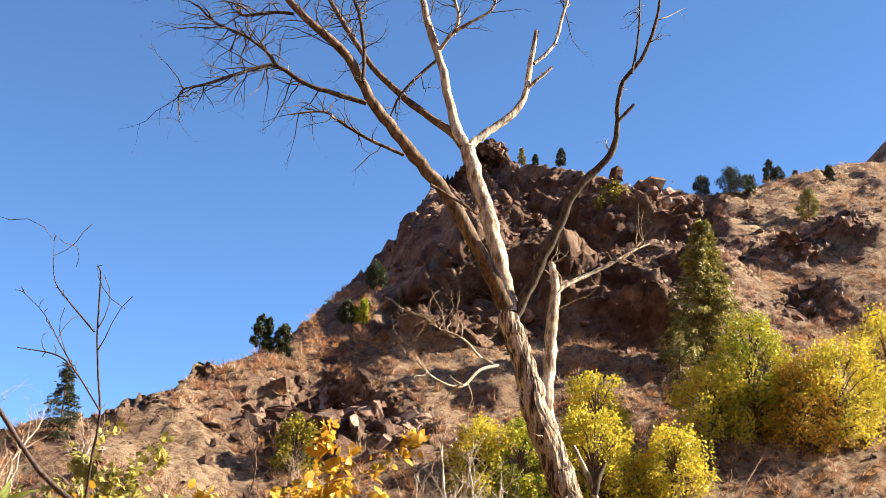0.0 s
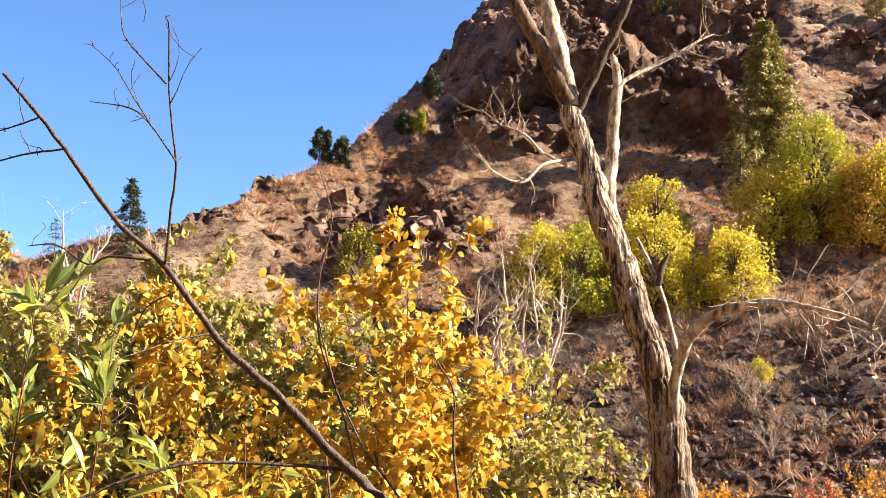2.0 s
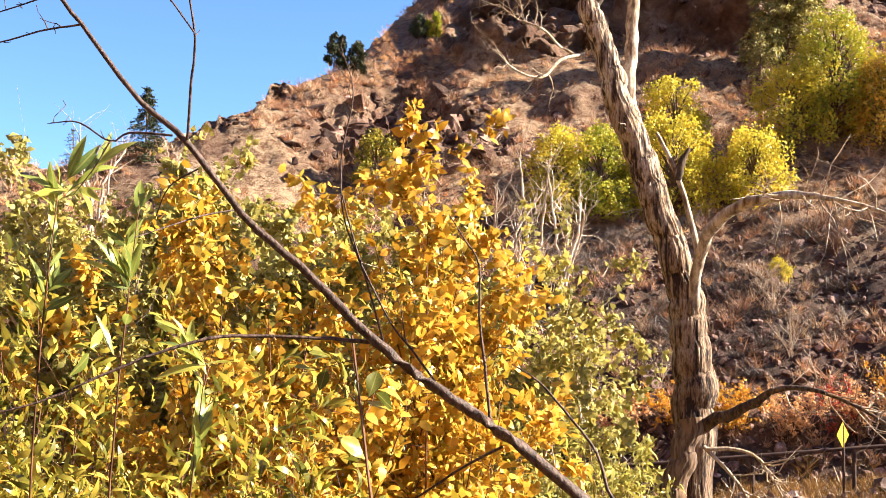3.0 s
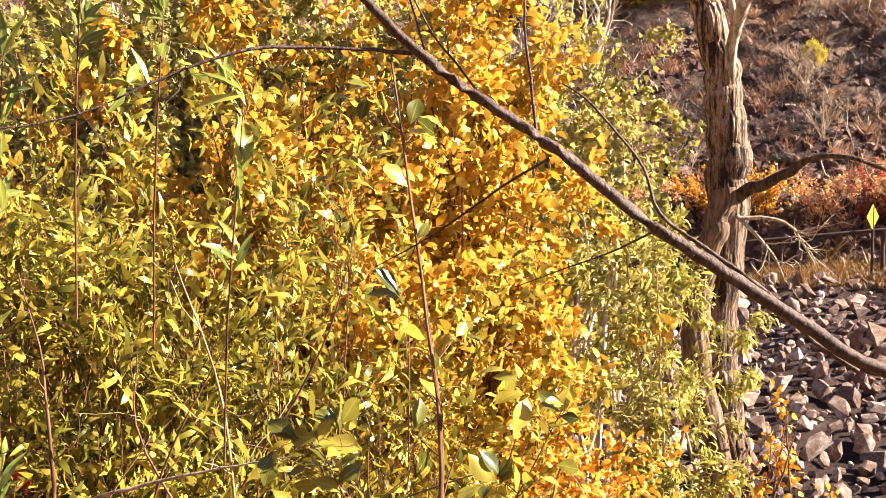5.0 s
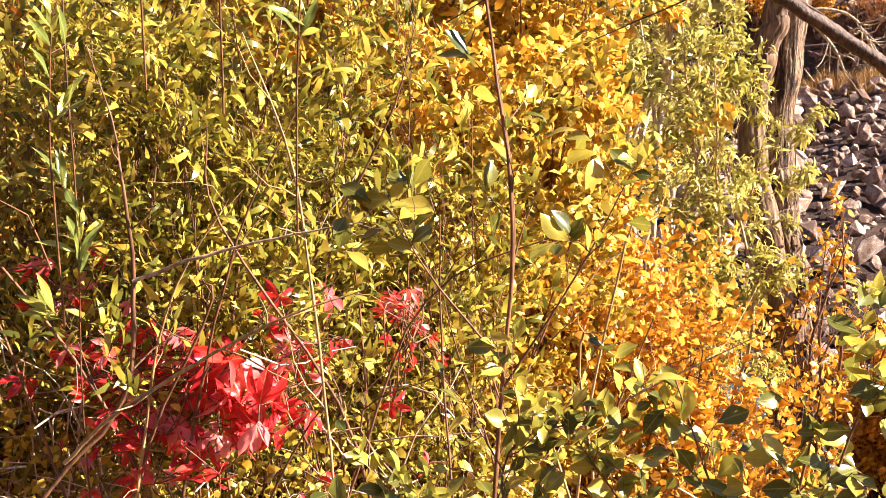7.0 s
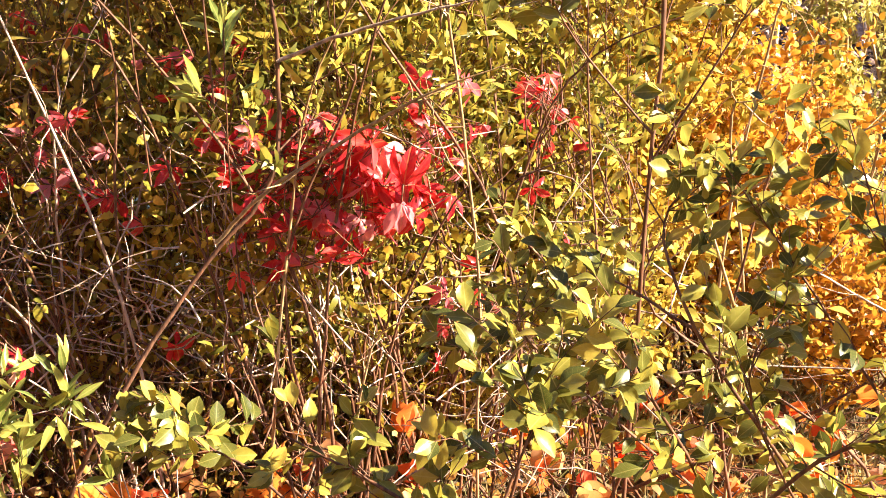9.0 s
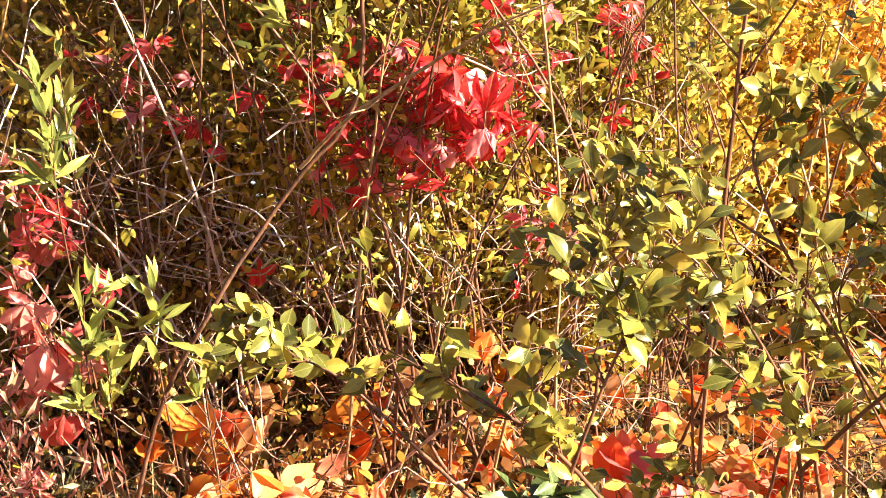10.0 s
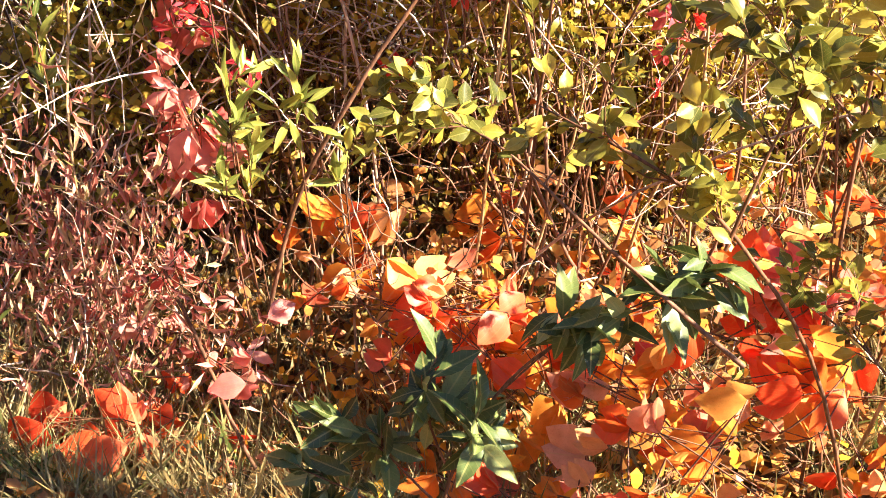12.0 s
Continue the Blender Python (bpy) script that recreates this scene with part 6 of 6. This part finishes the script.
sapling([[(*gz_(-0.3, 1.6), 0.004), (-0.4, 1.35, -0.35, 0.0035), (-0.52, 1.18, 0.0, 0.003), (-0.63, 1.15, 0.11, 0.003), (-0.8, 1.2, 0.16, 0.001)], [(-0.5, 1.18, -0.2, 0.004), (-0.7, 1.2, -0.05, 0.003), (-0.9, 1.28, 0.06, 0.002), (-1.05, 1.32, 0.08, 0.001)],
         [(-0.53, 1.15, 0.0, 0.003), (-0.48, 1.18, 0.15, 0.002), (-0.44, 1.2, 0.24, 0.001)]], 430, 0.038, "poplar sapling with glossy olive-green oval leaves", 601, fine_green, twig_mat=TWIG)
sapling([[(*gz_(-0.2, 1.6), 0.004), (-0.22, 1.5, -0.4, 0.004), (-0.25, 1.38, 0.0, 0.003), (-0.32, 1.3, 0.2, 0.002)], [(-0.24, 1.4, -0.1, 0.004), (-0.1, 1.35, 0.1, 0.003), (0.05, 1.3, 0.18, 0.0015)], [(-0.22, 1.42, -0.3, 0.003), (0.0, 1.5, -0.1, 0.002), (0.2, 1.5, 0.1, 0.001)], [(-0.22, 1.45, -0.5, 0.003), (-0.35, 1.5, -0.35, 0.002), (-0.5, 1.5, -0.25, 0.001)], [(-0.22, 1.45, -0.4, 0.003), (-0.08, 1.4, -0.2, 0.002), (0.08, 1.35, -0.05, 0.001)]],
        430, 0.038, "poplar sapling with olive-green oval leaves", 602, fine_green, twig_mat=TWIG)
sapling([[(*gz_(0.2, 1.7), 0.006), (0.2, 1.65, -0.3, 0.005), (0.25, 1.6, 0.1, 0.003), (0.3, 1.6, 0.3, 0.001)], [(0.2, 1.65, -0.2, 0.003), (0.45, 1.6, 0.05, 0.002), (0.6, 1.6, 0.2, 0.001)], [(0.2, 1.68, -0.5, 0.003), (-0.05, 1.8, -0.25, 0.002), (-0.2, 1.85, -0.05, 0.001)]],
        330, 0.044, "poplar sapling with yellow-green oval leaves", 603, fine_green)
sapling([[(*gz_(-0.15, 2.2), 0.007), (-0.15, 2.15, -0.5, 0.005), (-0.2, 2.1, -0.1, 0.004), (-0.3, 2.1, 0.25, 0.002)], [(-0.16, 2.14, -0.4, 0.004), (0.1, 2.1, -0.2, 0.003), (0.3, 2.1, 0.0, 0.001)], [(-0.18, 2.12, -0.3, 0.003), (-0.45, 2.05, -0.05, 0.002), (-0.6, 2.0, 0.15, 0.001)]],
        360, 0.044, "poplar sapling with yellow-green oval leaves", 604, fine_green)
sapling([[(*gz_(0.05, 1.9), 0.005), (0.0, 1.85, -0.45, 0.004), (-0.28, 1.65, 0.15, 0.003), (-0.33, 1.75, 0.32, 0.002), (-0.18, 1.75, 0.39, 0.001)], [(0.0, 1.85, -0.45, 0.003), (-0.19, 1.6, 0.05, 0.002), (-0.14, 1.65, 0.22, 0.001)], [(-0.28, 1.65, 0.15, 0.003), (-0.46, 1.7, 0.22, 0.0015), (-0.58, 1.6, 0.15, 0.001)], [(0.0, 1.85, -0.5, 0.003), (-0.54, 1.6, 0.14, 0.002), (-0.41, 1.6, 0.12, 0.001)]],
        430, 0.038, "poplar sapling with olive and yellow oval leaves", 606, fine_green, twig_mat=TWIG, side=12, ln=0.2)
sapling([[(*gz_(0.1, 1.78), 0.006), (0.08, 1.7, -0.2, 0.005), (0.1, 1.66, 0.2, 0.0035), (0.14, 1.65, 0.47, 0.001)], [(0.09, 1.68, 0.0, 0.003), (0.0, 1.66, 0.28, 0.002), (-0.07, 1.65, 0.49, 0.001)], [(0.1, 1.67, 0.1, 0.003), (0.17, 1.65, 0.36, 0.002), (0.23, 1.65, 0.56, 0.001)],
         [(0.09, 1.69, -0.1, 0.003), (-0.1, 1.69, 0.2, 0.002), (-0.24, 1.7, 0.4, 0.001)], [(0.09, 1.69, -0.15, 0.003), (0.25, 1.66, 0.15, 0.002), (0.33, 1.65, 0.4, 0.001)]],
        330, 0.048, "poplar sapling with yellow-olive oval leaves on red-brown stems", 607, fine_green, twig_mat=TWIG, side=9, ln=0.16)
# leaves on the tall sapling stem
sapling([[(-0.46, 2.3, -0.55, 0.005), (-0.41, 2.29, 0.18, 0.0045), (-0.38, 2.29, 0.59, 0.004), (-0.42, 2.29, 0.95, 0.003), (-0.48, 2.29, 1.38, 0.0015)], [(-0.4, 2.29, 0.25, 0.003), (-0.25, 2.25, 0.5, 0.002), (-0.14, 2.22, 0.72, 0.001)], [(-0.4, 2.29, 0.3, 0.003), (-0.55, 2.25, 0.5, 0.002), (-0.62, 2.22, 0.66, 0.001)]],
        90, 0.06, "tall sapling with dull green drooping leaves", 605, fine_green, twig_mat=TWIG, side=6, ln=0.16)

# near willow sprays and the toothed dark-green plant
narrow_green = [np_mesh("leaf", v, f, WILLOW_NEAR, True) for v, f in (leaf_shape(0.23, 6, 0.2, c, 0.5, 1) for c in (0.05, 0.18, 0.35))]
for i, (x, y, z0, z1, n) in enumerate(((-1.12, 2.3, 1.2, 1.72, 34), (-0.95, 2.3, 1.15, 1.64, 30), (-1.3, 2.3, 0.9, 1.45, 34), (-0.8, 2.3, 0.85, 1.3, 26), (-1.5, 2.25, 0.5, 1.1, 34), (-1.9, 2.15, -0.75, -0.3, 30), (-2.35, 2.0, -0.4, 0.2, 34), (-2.1, 1.35, -0.7, -0.35, 14), (-1.35, 2.35, 0.1, 0.6, 26), (-2.0, 2.3, -0.3, 0.35, 30), (-1.77, 1.9, -0.08, 0.27, 30), (-1.77, 1.9, -0.44, -0.14, 26), (-1.65, 2.0, -0.35, -0.13, 22), (-1.54, 2.0, -0.5, -0.3, 18), (-1.25, 2.1, 0.73, 1.03, 22), (-1.84, 1.95, -0.57, -0.33, 22))):
    sapling([[(x - 0.06, y + 0.1, z0 - 0.35, 0.0024), (x - 0.03, y + 0.04, z0, 0.0022), (x, y, (z0 + z1) / 2, 0.0018), (x + 0.02, y, z1, 0.001)]], n, 0.085, "upright willow shoot with long narrow leaves", 620 + i, narrow_green, "willow", "willow_shoot", droop=-0.5, twig_mat=TWIG, side=3, ln=0.12)
dark = [np_mesh("leaf", v, f, DARKGREEN, True) for v, f in (leaf_shape(0.38, 9, 0.22, c, 0.5, 2, 0.05) for c in (0.1, 0.25, 0.45))]
sapling([[(*gz_(-1.12, 1.32), 0.004), (-1.06, 1.3, -0.8, 0.004), (-1.02, 1.3, -0.62, 0.0035), (-0.94, 1.34, -0.45, 0.003), (-0.83, 1.38, -0.34, 0.0025), (-0.69, 1.4, -0.26, 0.002), (-0.6, 1.41, -0.21, 0.0015), (-0.53, 1.42, -0.2, 0.001)],
         [(-0.94, 1.34, -0.45, 0.002), (-0.83, 1.38, -0.34, 0.0018), (-0.76, 1.39, -0.3, 0.001)], [(-0.83, 1.38, -0.34, 0.002), (-0.72, 1.4, -0.27, 0.0015), (-0.6, 1.41, -0.2, 0.001)], [(-1.02, 1.3, -0.62, 0.003), (-1.06, 1.31, -0.5, 0.002), (-1.07, 1.32, -0.42, 0.001)], [(-1.04, 1.3, -0.7, 0.003), (-1.14, 1.3, -0.6, 0.002), (-1.2, 1.3, -0.55, 0.001)], [(-1.06, 1.3, -0.78, 0.003), (-1.2, 1.29, -0.7, 0.002), (-1.3, 1.28, -0.66, 0.001)],
         [(-1.02, 1.3, -0.65, 0.002), (-0.98, 1.28, -0.54, 0.002), (-0.94, 1.27, -0.48, 0.001)]],
        210, 0.084, "dark green shrub with glossy toothed leaves", 640, dark, "shrub", "toothed_shrub", droop=0.7, twig_mat=TWIG, side=5, ln=0.06)

# ---- litter and grass on the near bank ----
rng = np.random.default_rng(77)
n = 30000
xs = np.where(rng.random(n) < 0.75, rng.normal(-0.6, 1.7, n), rng.normal(0, 4.5, n))
ys = np.where(rng.random(n) < 0.7, rng.normal(2.6, 1.4, n), rng.normal(1.5, 4.0, n))
keep = (ys < 8.2 + 0.8 * grain2(xs, ys)) & (ys > -9) & (grain2(xs * 0.8, ys * 0.8) + 0.6 * rng.random(n) > -0.1)
xs, ys = xs[keep], ys[keep]
n = len(xs)
at = np.stack([xs, ys, height(xs, ys) + 0.03 * rng.random(n)], -1)
d = unit(rng.normal(0, 1, (n, 3)) * (1, 1, 0.35))
up = unit(rng.normal(0, 0.5, (n, 3)) + np.array([0, 0, 1.0]))
thing("fallen_leaves", np_mesh("fallen_leaves", *strewn(LEAF, at, turned(d, up), 0.03 + 0.04 * rng.random(n)), LITTER), "orange and brown fallen leaves on the bank", "leaves", kind="stuff")
n = 2600
xs, ys = rng.normal(-0.5, 2.2, n), np.where(rng.random(n) < 0.7, 1.6 + 4.2 * rng.random(n), rng.normal(0, 4.0, n))
xs, ys = xs[ys < 8], ys[ys < 8]
n = len(xs)
at, d, s = tufts(xs, ys, 0.09 + 0.16 * rng.random(n), rng, 14, 0.75)
thing("dry_grass", np_mesh("dry_grass", *strewn((BLADE[0] * (0.8, 1, 1), BLADE[1]), at, turned(d, unit(rng.normal(0, 1, at.shape))), s), GRASS), "dry tan and green grass on the bank", "grass", kind="stuff")
n = 900
xs, ys = rng.uniform(-2.7, 0.3, n), rng.uniform(1.3, 2.1, n)
at, d, s = tufts(xs, ys, 0.08 + 0.13 * rng.random(n), rng, 12, 0.8)
thing("bank_grass", np_mesh("bank_grass", *strewn((BLADE[0] * (0.6, 1, 1), BLADE[1]), at, turned(d, unit(rng.normal(0, 1, at.shape))), s), GRASS), "tan and green grass among the creeper", "grass", kind="stuff")
# withered pinkish seed heads at the foot of the thicket
n = 1900
at = np.array([-2.3, 1.98, -0.74]) + rng.normal(0, 1, (n, 3)) * np.array([0.22, 0.12, 0.24])
thing("withered_leaves", np_mesh("withered_leaves", *strewn(leaf_shape(0.2, 1, 0.6, 0.6), at, turned(unit(rng.normal(0, 0.45, (n, 3)) - (0, 0, 1.0)), unit(rng.normal(0, 0.5, (n, 3)) + np.array([0.7, -0.5, 0.5]))), 0.03 + 0.05 * rng.random(n)), CURLED), "withered pinkish curled leaves on dead stems", "leaves", kind="stuff")

# small climbing leaves low in the thicket
for i, (c, rad, n, mat, size, label) in enumerate((((-1.5, 2.5, -0.95), (0.45, 0.2, 0.12), 420, LITTER, 0.045, "orange and brown small leaves low in the thicket"), ((-0.5, 2.5, -0.95), (0.4, 0.25, 0.14), 420, LITTER, 0.045, "orange and brown small leaves low in the thicket"),
                                                   ((-1.75, 2.8, 0.0), (0.3, 0.12, 0.14), 700, HONEY, 0.036, "small yellow leaves among dead twigs"), ((-1.35, 2.85, -0.15), (0.28, 0.12, 0.16), 700, OLIVE, 0.036, "small olive and yellow leaves among dead twigs"), ((-1.9, 2.6, -0.6), (0.35, 0.15, 0.25), 420, RUSSET, 0.034, "small olive leaves among dead twigs"), ((-1.2, 2.0, -1.05), (0.5, 0.15, 0.07), 220, AMBER, 0.045, "yellow small leaves close to the ground"), ((-2.4, 2.3, -0.3), (0.25, 0.15, 0.35), 520, WILLOW, 0.036, "small olive leaves among dead twigs"))):
    r = np.random.default_rng(700 + i)
    at = np.array(c) + r.normal(0, 1, (n, 3)) * np.array(rad)
    at[:, 2] = np.maximum(at[:, 2], height(at[:, 0], at[:, 1]) + 0.02)
    v, f = strewn(LEAF, at - np.array(c), turned(unit(r.normal(0, 0.8, (n, 3)) - (0, 0, 0.5)), unit(r.normal(0, 0.6, (n, 3)) + np.array([0.3, -0.6, 0.5]))), size * (0.6 + 0.7 * r.random(n)))
    thing("climbing_leaves", np_mesh("climbing_leaves", v, f, mat), label, "leaves", "climbing leaves", kind="stuff", at=c)
